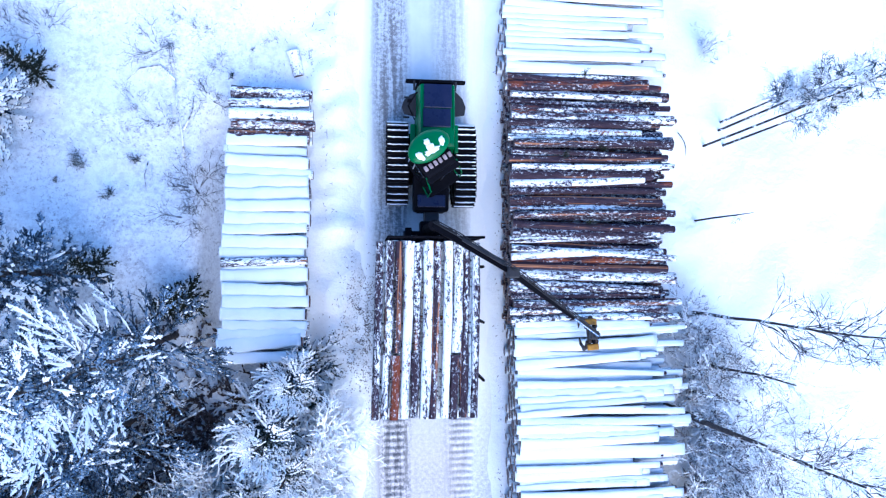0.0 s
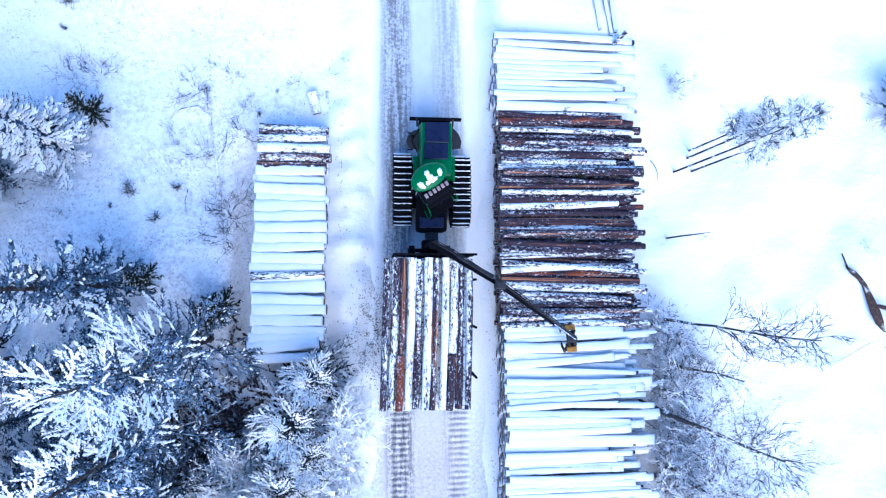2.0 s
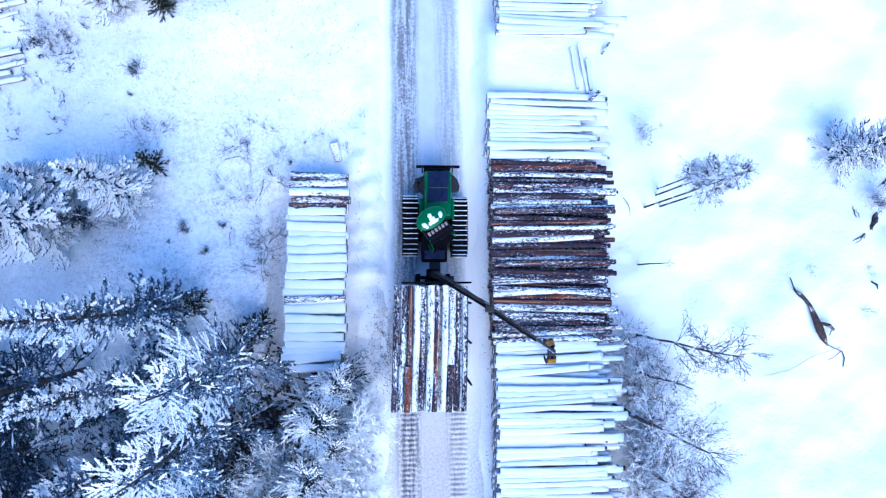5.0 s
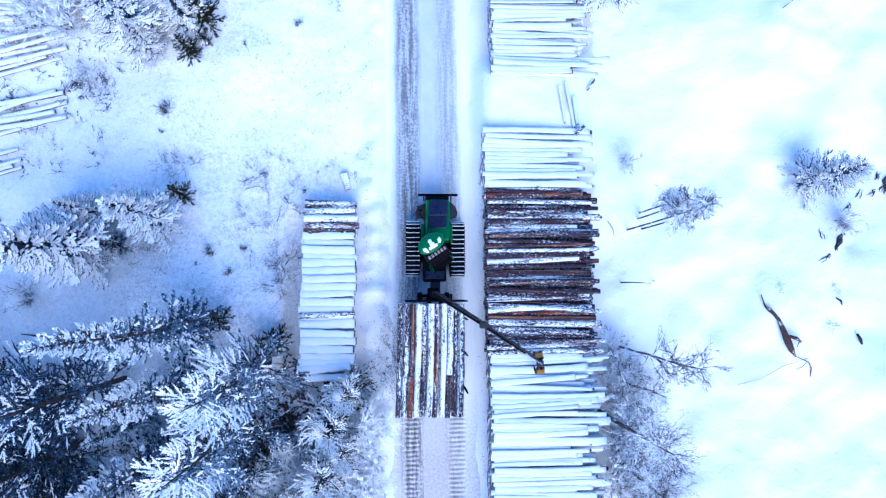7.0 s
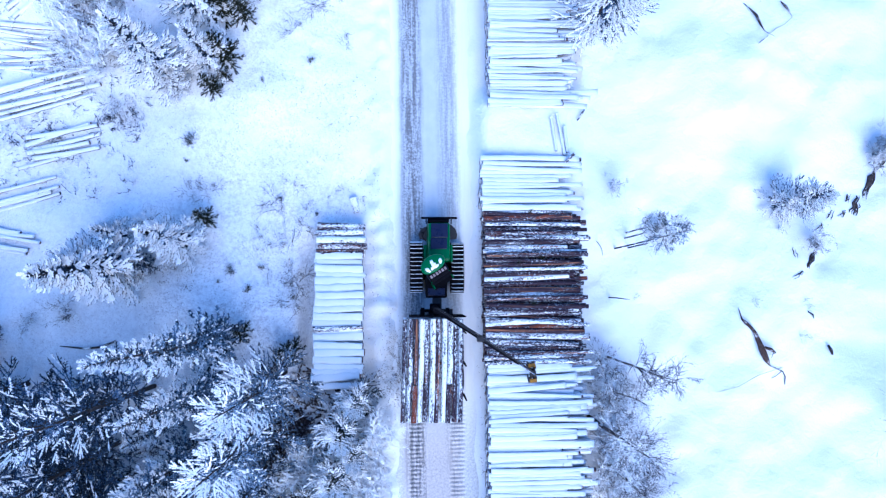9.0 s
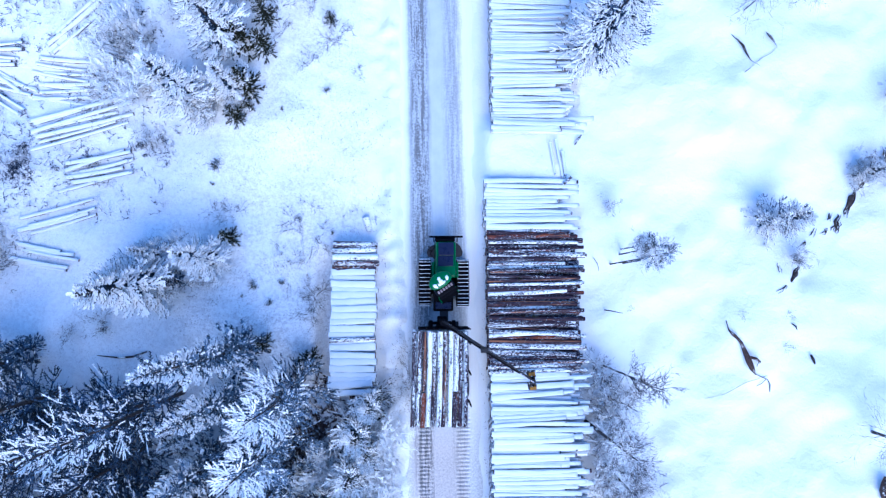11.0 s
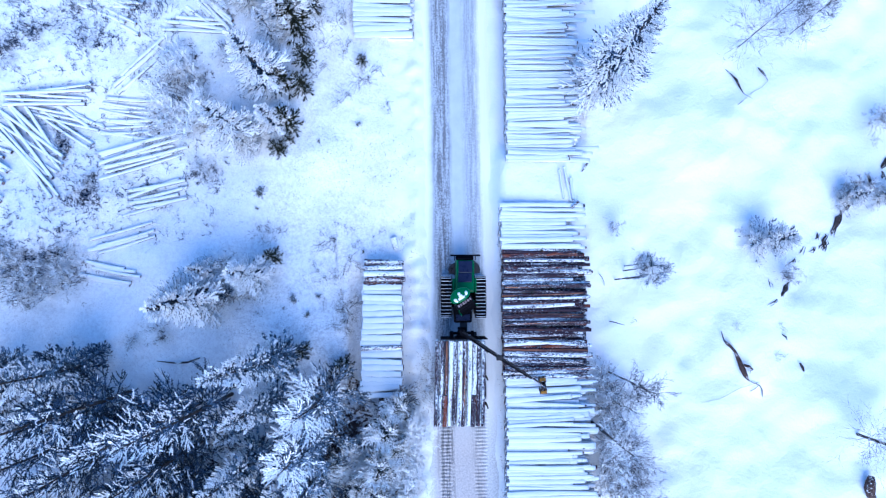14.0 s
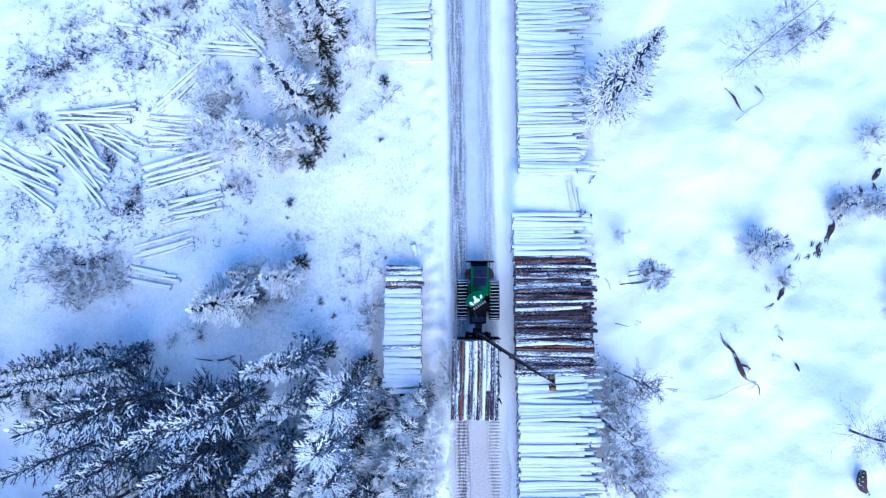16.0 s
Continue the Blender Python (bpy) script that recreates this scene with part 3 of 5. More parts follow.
for row in range(11):
    x = -1.36 + row * 0.262 + rng.uniform(-0.02, 0.02)
    z = 3.08 - 0.10 * abs(row - 5) / 5 + rng.uniform(-0.03, 0.04)
    whole = row not in (2, 4, 8)
    for cut in ((0.0, 1.0),) if whole else ((0.0, 0.63), (0.64, 1.0)):
        some = (load_kinds if cut[1] - cut[0] > 0.5 else half_kinds)[LOOKS[row][-1 if cut[0] else 0]]
        k = some[row % len(some)]
        full = 4.75 if cut[1] - cut[0] > 0.5 else 2.3
        s = (cut[1] - cut[0]) * 4.75 / full
        m = LOAD @ Matrix.Translation((x, -cut[0] * 4.75 + rng.uniform(-0.06, 0.04), z)) @ ALONG @ pose(0, 0, 0, rng.uniform(-20, 20), 0, rng.uniform(-0.7, 0.7)) @ Matrix.Diagonal((s, 1.06, 1.06, 1))
        lay_log(k, m, "frosty pine log on top of the forwarder's load" if whole else "shorter pine log on top of the forwarder's load", "logs of the load")
geo = Geo()
for course in range(7):
    for i in range(11 if course % 2 else 10):
        r = 0.125 * rng.uniform(0.85, 1.08)
        x, z = -1.33 + 0.262 * i + (0 if course % 2 else 0.13), 1.30 + course * 0.225
        tube(geo, [LOAD @ Vector((x, rng.uniform(-0.08, 0.03), z)), LOAD @ Vector((x + rng.uniform(-0.03, 0.03), -4.75 + rng.uniform(-0.12, 0.15), z))], (r, r * 0.93), 9)
tagged(link("load_logs", geo.mesh("load_logs", [M_BARK_WHITE])), "lower pine logs filling the forwarder's bunk", "log load", kind="stuff")

# logs that lie alone beside the piles
for x, y, turn, s, k in ((5.55, 10.1, -82, 0.40, 0), (5.85, 10.25, -80, 0.48, 1), (6.25, 9.6, -84, 0.30, 2), (6.45, 8.2, -88, 0.2, 3)):
    lay_log(thin[k], Matrix.LocRotScale((x, y, h(x, y) + 0.12), Euler((0, 0, radians(turn))), (s, 0.8, 0.8)), "short log end lying across the gap in the snow", "log ends in the gap", "log_end")


# ---- forwarder ----
MX = -0.34
forwarder = new("forwarder")
forwarder.location = (MX, 0, 0)
tagged(forwarder, "green and black tracked forwarder with a full load of logs", "forwarder")
fw = forwarder

box_part("front_frame", (-0.42, 0.7, 0.62), (0.42, 4.5, 1.15), M_BLACK, fw, 0.04)
# hood
bm = block(bmesh.new(), (-0.52, 2.45, 1.1), (0.68, 4.42, 2.12), 0.12, taper=(0.86, 0.95), shift=(0, -0.02))
part("hood", from_bm("hood", bm, M_GREEN), M_GREEN, fw, "rounded green hood")
box_part("hood_panel", (-0.32, 3.62, 2.10), (0.50, 4.32, 2.17), M_HOOD, fw, 0.03, "glossy black hood panel")
box_part("hood_panel", (-0.34, 3.06, 2.10), (0.47, 3.60, 2.18), M_HOOD, fw, 0.03, "glossy black hood panel")
box_part("grille", (-0.42, 4.40, 1.15), (0.58, 4.48, 2.0), M_BLACK, fw, 0.02)
for s in (-1, 1):
    box_part("hood_rail", (0.08 + s * 0.475 - 0.025, 3.0, 2.06), (0.08 + s * 0.475 + 0.025, 4.3, 2.14), M_GREEN, fw, 0.02)
box_part("front_bumper", (-0.78, 4.64, 1.02), (1.05, 4.74, 1.22), M_BLACK, fw, 0.03, "long black steel bumper bar")
box_part("bumper_plate", (-0.45, 4.46, 0.75), (0.62, 4.65, 1.20), M_BLACK, fw, 0.03)
for s in (-0.52, 0.72):
    tube(geo := Geo(), [(s, 4.38, 1.25), (s * 1.02, 4.66, 1.30)], (0.035, 0.035), 8)
    part("bumper_stay", geo, M_STEEL, fw)
# a curved guard on one side, steps and a mirror on the other
geo = Geo()
pts = [(0.55, 3.55), (0.98, 3.62), (1.02, 3.85), (0.92, 4.12), (0.72, 4.32), (0.55, 4.38)]
geo.add([(x, y, z) for z in (1.32, 1.40) for x, y in pts], [tuple(range(6))[::-1], tuple(range(6, 12))] + [(i, (i + 1) % 6, 6 + (i + 1) % 6, 6 + i) for i in range(6)])
part("guard_plate", geo, M_STEEL, fw, "dark curved guard plate")
geo = Geo()
pts = [(-0.48, 4.24), (-0.66, 4.18), (-0.84, 4.02), (-0.92, 3.80), (-0.84, 3.60), (-0.48, 3.52)]
geo.add([(x, y, z) for z in (1.40, 1.48) for x, y in pts], [tuple(range(6))[::-1], tuple(range(6, 12))] + [(i, (i + 1) % 6, 6 + (i + 1) % 6, 6 + i) for i in range(6)])
part("guard_plate", geo, M_STEEL, fw, "dark curved guard plate")
for k in range(4):
    box_part("step", (-0.84, 3.64 + 0.15 * k, 0.75 + 0.2 * k), (-0.64, 3.70 + 0.15 * k, 0.78 + 0.2 * k), M_STEEL, fw, 0.01)
geo = Geo()
tube(geo, [(-0.52, 3.5, 1.2), (-0.76, 3.70, 2.0), (-0.50, 4.1, 2.05)], (0.022,) * 3, 7)
part("handrail", geo, M_BLACK, fw)
box_part("mirror", (-0.78, 3.84, 1.80), (-0.64, 3.92, 1.98), M_BLACK, fw, 0.02)
box_part("fender", (-0.66, 2.45, 1.40), (-0.50, 3.3, 1.48), M_GREEN, fw, 0.03)
box_part("fender", (0.66, 2.45, 1.40), (0.78, 3.3, 1.48), M_GREEN, fw, 0.03)

# cab, turned on its ring
CAB = pose(-0.19, 2.16, 0, 0, 0, 33)
cab = link("cab", from_bm("cab", block(bmesh.new(), (-0.52, -0.70, 1.35), (0.52, 0.42, 3.02), 0.07, taper=(0.90, 0.86), shift=(0, 0.05)), M_BLACK), fw, CAB)
bm = bmesh.new()
bmesh.ops.create_uvsphere(bm, u_segments=36, v_segments=12, radius=1.0)
for v in bm.verts:
    sq = 1.0 - 0.10 * abs(math.sin(2 * math.atan2(v.co.y, v.co.x)))
    v.co = Vector((v.co.x * 0.63 / (0.9 + 0.1 * sq), v.co.y * (0.46 if v.co.y > 0 else 0.34), 0.16 * v.co.z * (1 if v.co.z > 0 else 0.4)))
    v.co += Vector((0.0, 0.12, 3.12))
roof = link("roof", from_bm("roof", bm, M_GREEN, True), cab)
tagged(roof, "rounded bright green roof with snow patches")
geo = Geo()


def patch(geo, x, y, a, b, turn, seed):
    r = np.random.RandomState(seed)
    n = 16
    ang = np.arange(n) * 2 * np.pi / n
    rad = 1 + 0.14 * r.randn(n)
    c, s = math.cos(radians(turn)), math.sin(radians(turn))
    px, py = a * rad * np.cos(ang), b * rad * np.sin(ang)
    X, Y = x + c * px - s * py, y + s * px + c * py

    def dome(u, v):
        return 3.12 + 0.16 * np.sqrt(np.clip(1 - (u / 0.60) ** 2 - ((v - 0.12) / np.where(np.asarray(v) > 0.12, 0.46, 0.34)) ** 2, 0.01, 1))
    top = np.stack([x + 0.8 * (X - x), y + 0.8 * (Y - y), dome(x + 0.8 * (X - x), y + 0.8 * (Y - y)) + 0.035], -1)
    low = np.stack([X, Y, dome(X, Y) - 0.004], -1)
    geo.add(np.concatenate([low, top, [(x, y, float(dome(x, y)) + 0.045)]]),
            [(i, (i + 1) % n, n + (i + 1) % n, n + i) for i in range(n)] + [(n + i, n + (i + 1) % n, 2 * n) for i in range(n)])


patch(geo, 0.0, 0.0, 0.23, 0.085, 0, 1)
patch(geo, 0.0, 0.12, 0.13, 0.12, 0, 2)
patch(geo, -0.01, 0.27, 0.09, 0.09, 0, 5)
patch(geo, -0.37, 0.05, 0.085, 0.15, 22, 3)
patch(geo, 0.37, 0.10, 0.085, 0.14, -22, 4)
part("roof_snow", geo, M_SNOW, cab, "thin white snow patches", True)
box_part("lamp_bar", (-0.47, -0.42, 2.98), (0.47, -0.20, 3.06), M_BLACK, cab, 0.015)
for k in range(6):
    x = -0.385 + 0.154 * k
    box_part("work_lamp", (x - 0.05, -0.39, 3.04), (x + 0.05, -0.24, 3.10), M_LAMP, cab, 0.02, "pale orange-tinted work lamp")
geo = Geo()
geo.add([(-0.50, -0.66, 1.75), (0.50, -0.66, 1.75), (0.46, -0.50, 2.92), (-0.46, -0.50, 2.92), (-0.50, -0.69, 1.75), (0.50, -0.69, 1.75), (0.46, -0.53, 2.92), (-0.46, -0.53, 2.92)],
        [(0, 1, 2, 3)[::-1], (4, 5, 6, 7), (0, 4, 7, 3), (1, 2, 6, 5), (3, 7, 6, 2), (0, 1, 5, 4)])
part("windscreen", geo, M_GLASS, cab)
for s in (-1, 1):
    box_part("side_window", (s * 0.505 - 0.02, -0.45, 1.95), (s * 0.505 + 0.02, 0.30, 2.75), M_GLASS, cab, 0.01)
    geo = Geo()
    tube(geo, [(s * 0.52, -0.60, 1.7), (s * 0.56, -0.92, 1.75), (s * 0.52, -0.88, 2.5), (s * 0.50, -0.52, 2.95)], (0.02,) * 4, 7)
    part("guard_rail", geo, M_GREEN, cab)
box_part("visor", (-0.52, -0.72, 2.86), (0.52, -0.46, 2.92), M_BLACK, cab, 0.02)
box_part("console_deck", (-0.50, -0.98, 1.60), (0.50, -0.62, 1.78), M_BLACK, cab, 0.04)
box_part("wiper", (-0.02, -0.72, 1.9), (0.01, -0.69, 2.6), M_STEEL, cab, 0.0)

# rear deck, joint and crane
box_part("rear_deck", (-0.58, 0.68, 1.10), (0.48, 1.78, 1.62), M_BLACK, fw, 0.10, "black rear deck with rounded edges")
box_part("deck_lid", (-0.46, 0.80, 1.60), (0.36, 1.16, 1.66), M_HOOD, fw, 0.02)
box_part("joint", (-0.22, 0.30, 0.75), (0.22, 0.95, 1.30), M_STEEL, fw, 0.06)
box_part("crane_base", (-0.36, 0.18, 0.95), (0.14, 0.62, 1.45), M_BLACK, fw, 0.05)
box_part("crane_crossbar", (-0.78, 0.20, 1.28), (0.58, 0.32, 1.42), M_BLACK, fw, 0.02)
for x in (-0.72, 0.50):
    box_part("hose_guard", (x - 0.10, 0.10, 1.40), (x + 0.10, 0.42, 1.55), M_BLACK, fw, 0.03)
box_part("front_shelf", (-0.85, -0.02, 1.12), (0.78, 0.34, 1.20), M_STEEL, fw, 0.01)
for x, w in ((-0.56, 0.15), (0.37, 0.16)):
    geo = Geo()
    ring = [(x + w * math.cos(q) * (1 + 0.12 * math.sin(3 * q)), 0.17 + 0.11 * math.sin(q)) for q in np.arange(12) * math.pi / 6]
    geo.add([(u, v, 1.203) for u, v in ring] + [(x, 0.17, 1.235)], [(i, (i + 1) % 12, 12) for i in range(12)])
    part("snow_on_shelf", geo, M_SNOW_SPECK, fw, "small heap of dirty snow", True)
CX, CY = -0.12, 0.36
geo = Geo()
tube(geo, [(CX, CY, 1.40), (CX, CY, 1.9), (CX, CY, 2.95), (CX, CY, 3.15)], (0.20, 0.17, 0.14, 0.16), 14)
part("crane_pillar", geo, M_BLACK, fw, smooth=False)
A, B, C = Vector((CX, CY, 3.10)), Vector((1.83, -0.92, 3.98)), Vector((4.50, -2.70, 3.05))


def beam(name, a, b, w, hgt, mat, label="", w2=None, parent=fw):
    """A box beam from a to b that narrows to w2."""
    a, b = Vector(a), Vector(b)
    d = (b - a)
    rot = d.to_track_quat("X", "Z").to_matrix().to_4x4()
    k = (w2 or w) / w
    bm = bmesh.new()
    vs = bmesh.ops.create_cube(bm, size=1.0)["verts"]
    for v in vs:
        f = k if v.co.x > 0 else 1.0
        v.co = Vector(((v.co.x + 0.5) * d.length, v.co.y * w * f, v.co.z * hgt * f))
    bmesh.ops.bevel(bm, geom=list(bm.edges), offset=0.02, segments=2, affect="EDGES")
    return part(name, from_bm(name, bm, mat), mat, parent, label, m=Matrix.Translation(a) @ rot)


def rod(name, a, b, r, mat, parent=fw, sides=9, label=""):
    geo = Geo()
    tube(geo, [a, b], (r, r), sides)
    return part(name, geo, mat, parent, label)


boom = beam("main_boom", A, B, 0.21, 0.24, M_BLACK, "black box-section crane boom", 0.14)
rod("lift_cylinder", (CX + 0.05, CY - 0.03, 2.1), tuple(A.lerp(B, 0.42) - Vector((0, 0, 0.12))), 0.065, M_BLACK)
rod("lift_rod", tuple(A.lerp(B, 0.36) - Vector((0, 0, 0.25))), tuple(A.lerp(B, 0.55) - Vector((0, 0, 0.08))), 0.035, M_CHROME)
rod("jib_cylinder", tuple(A.lerp(B, 0.35) + Vector((0.03, 0.05, 0.18))), tuple(A.lerp(B, 0.86) + Vector((0.03, 0.05, 0.24))), 0.055, M_STEEL)
box_part("boom_knuckle", tuple(B - Vector((0.15, 0.14, 0.20))), tuple(B + Vector((0.15, 0.14, 0.22))), M_STEEL, fw, 0.04)
jib = beam("jib", B, B.lerp(C, 0.70), 0.18, 0.20, M_BLACK, "black telescopic jib", 0.11)
beam("jib_extension", B.lerp(C, 0.55), C, 0.06, 0.08, M_CHROME, "bare bright steel extension arm", 0.055)
for k in range(3):
    off = Vector((0.05 * k - 0.05, 0.08 + 0.02 * k, 0.13 + 0.03 * k))
    geo = Geo()
    pts = [A + off, A.lerp(B, 0.3) + off + Vector((0, 0.03, 0.03)), A.lerp(B, 0.7) + off + Vector((0, -0.02, 0.02)), B + off + Vector((0, 0, 0.12)), B.lerp(C, 0.3) + off, B.lerp(C, 0.7) + off * 0.8, C + off * 0.5 - Vector((0, 0, 0.05))]
    tube(geo, pts, (0.016,) * 7, 6)
    part("hydraulic_hose", geo, M_RUBBER, fw)
rod("link", tuple(C), tuple(C - Vector((0, 0, 0.30))), 0.05, M_STEEL)
box_part("rotator", tuple(C - Vector((0.12, 0.12, 0.52))), tuple(C - Vector((-0.12, -0.12, 0.28))), M_STEEL, fw, 0.03, "dark steel grapple rotator")
# grapple, half open
GR = Matrix.Translation(C - Vector((0, 0, 0.60))) @ pose(0, 0, 0, 0, 0, 5)
grapple = link("grapple", from_bm("grapple", block(bmesh.new(), (-0.14, -0.24, -0.05), (0.14, 0.24, 0.12), 0.04), M_RUST), fw, GR)
tagged(grapple, "worn dark timber grapple with yellow side plates")
for s in (-1, 1):
    for x in (-0.13, 0.13):
        geo = Geo()
        pts = [(x, s * 0.20, 0.02), (x, s * 0.38, -0.12), (x, s * 0.44, -0.36), (x, s * 0.34, -0.60), (x, s * 0.15, -0.70)]
        tube(geo, pts, (0.07, 0.075, 0.065, 0.05, 0.02), 8)
        part("tine", geo, M_RUST, grapple)
    geo = Geo()
    tube(geo, [(-0.16, s * 0.40, -0.18), (0.16, s * 0.40, -0.18)], (0.05, 0.05), 8)
    part("tine_bar", geo, M_STEEL, grapple)
    box_part("side_plate", (-0.17, s * 0.36 - 0.09, 0.0), (0.17, s * 0.36 + 0.09, 0.10), M_YELLOW, grapple, 0.035, "worn yellow side plate")
geo = Geo()
tube(geo, [(0, -0.26, 0.15), (0, 0.26, 0.15)], (0.05, 0.05), 9)
part("grapple_cylinder", geo, M_BLACK, grapple)

# rear wagon: beams, bunks, stakes, gate
for s in (-0.28, 0.28):
    box_part("wagon_beam", (s - 0.10, -4.6, 0.80), (s + 0.10, 0.35, 1.06), M_BLACK, fw, 0.02)
for y in (-0.75, -2.3, -3.9):
    box_part("bunk", (-1.40, y - 0.09, 1.03), (1.30, y + 0.09, 1.17), M_BLACK, fw, 0.02)
    for s in (-1.44, 1.30):
        geo = Geo()
        tube(geo, [(s, y, 1.05), (s, y, 2.0), (s * 0.99, y, 2.75)], (0.06, 0.05, 0.04), 8)
        part("stake", geo, M_BLACK, fw)
for x in np.linspace(-1.32, 1.20, 8):
    box_part("gate_bar", (x - 0.03, 0.02, 1.15), (x + 0.03, 0.08, 3.05), M_BLACK, fw, 0.01)
for z in (1.2, 2.1, 3.02):
    box_part("gate_rail", (-1.40, 0.015, z), (1.28, 0.085, z + 0.09), M_BLACK, fw, 0.015)


def wheel(x, y, r, w):
    geo = Geo()
    n = 28
    prof = [(-w / 2, r * 0.62), (-w / 2, r * 0.92), (-w * 0.4, r), (w * 0.4, r), (w / 2, r * 0.92), (w / 2, r * 0.62)]
    a = np.arange(n) * 2 * np.pi / n
    co = np.concatenate([np.stack([np.full(n, x + p), y + q * np.cos(a), r + 0.06 + q * np.sin(a)], -1) for p, q in prof])
    geo.add(co, [(k * n + i, k * n + (i + 1) % n, ((k + 1) % 6) * n + (i + 1) % n, ((k + 1) % 6) * n + i) for k in range(6) for i in range(n)])
    tyre = part("tyre", geo, M_RUBBER, fw, smooth=False)
    geo = Geo()
    tube(geo, [(x - w * 0.35, y, r + 0.06), (x + w * 0.35, y, r + 0.06)], (r * 0.60, r * 0.60), 20)
    part("rim", geo, M_GREEN, tyre)


plate_mesh = from_bm("track_plate", block(bmesh.new(), (-0.325, -0.090, -0.02), (0.325, 0.090, 0.03), 0.012), M_BLACK)
bar_mesh = from_bm("grouser_bar", block(bmesh.new(), (-0.335, -0.030, 0.03), (0.335, 0.030, 0.080), 0.02), M_STEEL)
g = Geo()
rs = np.random.RandomState(3)
xs = np.linspace(-0.31, 0.31, 12)
g.add(np.concatenate([np.stack([xs, -0.017 + 0.005 * rs.randn(12), np.full(12, 0.076)], -1), np.stack([xs, 0.006 * rs.randn(12), 0.105 + 0.01 * rs.rand(12)], -1), np.stack([xs, 0.017 + 0.005 * rs.randn(12), np.full(12, 0.076)], -1)]),
      [(j * 12 + i, j * 12 + i + 1, (j + 1) * 12 + i + 1, (j + 1) * 12 + i) for j in range(2) for i in range(11)])
bar_snow_mesh = g.mesh("bar_snow", [M_SNOW])


def track(x, ya, yb, r):
    """A band of steel plates round two wheels; the bars on its upper run carry snow."""
    run, turn = yb - ya, math.pi * r
    total = 2 * run + 2 * turn
    n = round(total / 0.205)
    band = new("track_band")
    band.parent = fw
    band["label"] = "steel track band with snow on its bars"
    for i in range(n):
        s = i * total / n
        if s < run:
            y, z, a = ya + s, 2 * r, 0
        elif s < run + turn:
            q = (s - run) / r
            y, z, a = yb + r * math.sin(q), r + r * math.cos(q), -q
        elif s < 2 * run + turn:
            y, z, a = yb - (s - run - turn), 0, math.pi
        else:
            q = (s - 2 * run - turn) / r
            y, z, a = ya - r * math.sin(q), r - r * math.cos(q), math.pi - q
        m = Matrix.LocRotScale((x, y, z + 0.04), Euler((a, 0, 0)), None)
        link("track_plate", plate_mesh, band, m)
        link("grouser_bar", bar_mesh, band, m)
        if z > r:
            link("bar_snow", bar_snow_mesh, band, m)


for x, ya, yb in ((-1.02, 1.66, 2.80), (1.04, 1.60, 2.76)):
    for y in (ya, yb):
        wheel(x, y, 0.60, 0.60)
    track(x, ya, yb, 0.63)
    box_part("bogie", (x * 0.55 - 0.12, 1.6, 0.45), (x * 0.55 + 0.12, 3.15, 0.85), M_BLACK, fw, 0.04)
    for y in (-1.85, -3.15):
        wheel(x, y, 0.60, 0.56)
# the front frame stands a little forward of the joint
for ob in list(forwarder.children):
    if ob.data is None:
        middle = 2.4
    else:
        middle = (ob.matrix_basis @ (sum((v.co for v in ob.data.vertices), Vector()) / len(ob.data.vertices))).y
    if middle > 0.95:
        ob.matrix_basis = Matrix.Translation((0, 0.22, 0)) @ ob.matrix_basis


# ---- trees and shrubs ----
def spindles(geo, base, tip, width, mat=0, flat=0.6):
    """Many pointed twigs at once."""
    base, tip, width = np.asarray(base, float), np.asarray(tip, float), np.asarray(width, float)[:, None]
    d = tip - base
    side = np.cross(d, (0, 0, 1.0)) + (1e-6, 0, 0)
    side /= np.linalg.norm(side, axis=1)[:, None]
    up = np.cross(side, d)
    up /= np.linalg.norm(up, axis=1)[:, None] + 1e-9
    mid = base + 0.42 * d
    co = np.stack([base, mid + side * width, mid + up * width * flat, mid - side * width, mid - up * width * flat, tip], 1).reshape(-1, 3)
    one = np.array([(0, 1, 2), (0, 2, 3), (0, 3, 4), (0, 4, 1), (5, 2, 1), (5, 3, 2), (5, 4, 3), (5, 1, 4)])
    faces = (one[None, :, ::-1] + 6 * np.arange(len(base))[:, None, None]).reshape(-1, 3)
    return geo.add(co, faces.tolist(), mat)


def needle_twigs(geo, base, tip, width):
    """Twigs of four faces, keeled below."""
    base, tip, width = np.asarray(base, float), np.asarray(tip, float), np.asarray(width, float)[:, None]
    d = tip - base
    side = np.cross(d, (0, 0, 1.0)) + (1e-6, 0, 0)
    side /= np.linalg.norm(side, axis=1)[:, None]
    mid = base + 0.45 * d + (0, 0, 0.006)
    sag = np.array([0, 0, 0.35]) * width
    co = np.stack([base - sag, mid + side * width, mid - side * width, tip - sag], 1).reshape(-1, 3)
    one = np.array([(0, 1, 2), (3, 2, 1), (0, 3, 1), (0, 2, 3)])
    return geo.add(co, (one[None] + 4 * np.arange(len(base))[:, None, None]).reshape(-1, 3).tolist())


def snow_ridges(geo, base, tip, width):
    """Ridges of snow that lie along twigs: their upper sides."""
    base, tip, width = np.asarray(base, float), np.asarray(tip, float), np.asarray(width, float)[:, None]
    d = tip - base
    side = np.cross(d, (0, 0, 1.0)) + (1e-6, 0, 0)
    side /= np.linalg.norm(side, axis=1)[:, None]
    mid = base + 0.55 * d
    co = np.stack([base, mid + side * width, mid + np.array([0, 0, 0.8]) * width, mid - side * width, tip], 1).reshape(-1, 3)
    one = np.array([(0, 1, 2), (0, 2, 3), (4, 2, 1), (4, 3, 2)])
    return geo.add(co, (one[None] + 5 * np.arange(len(base))[:, None, None]).reshape(-1, 3).tolist())


WEATHER = 215.0     # degrees, from +x: the side from which the snow was driven on to the trees


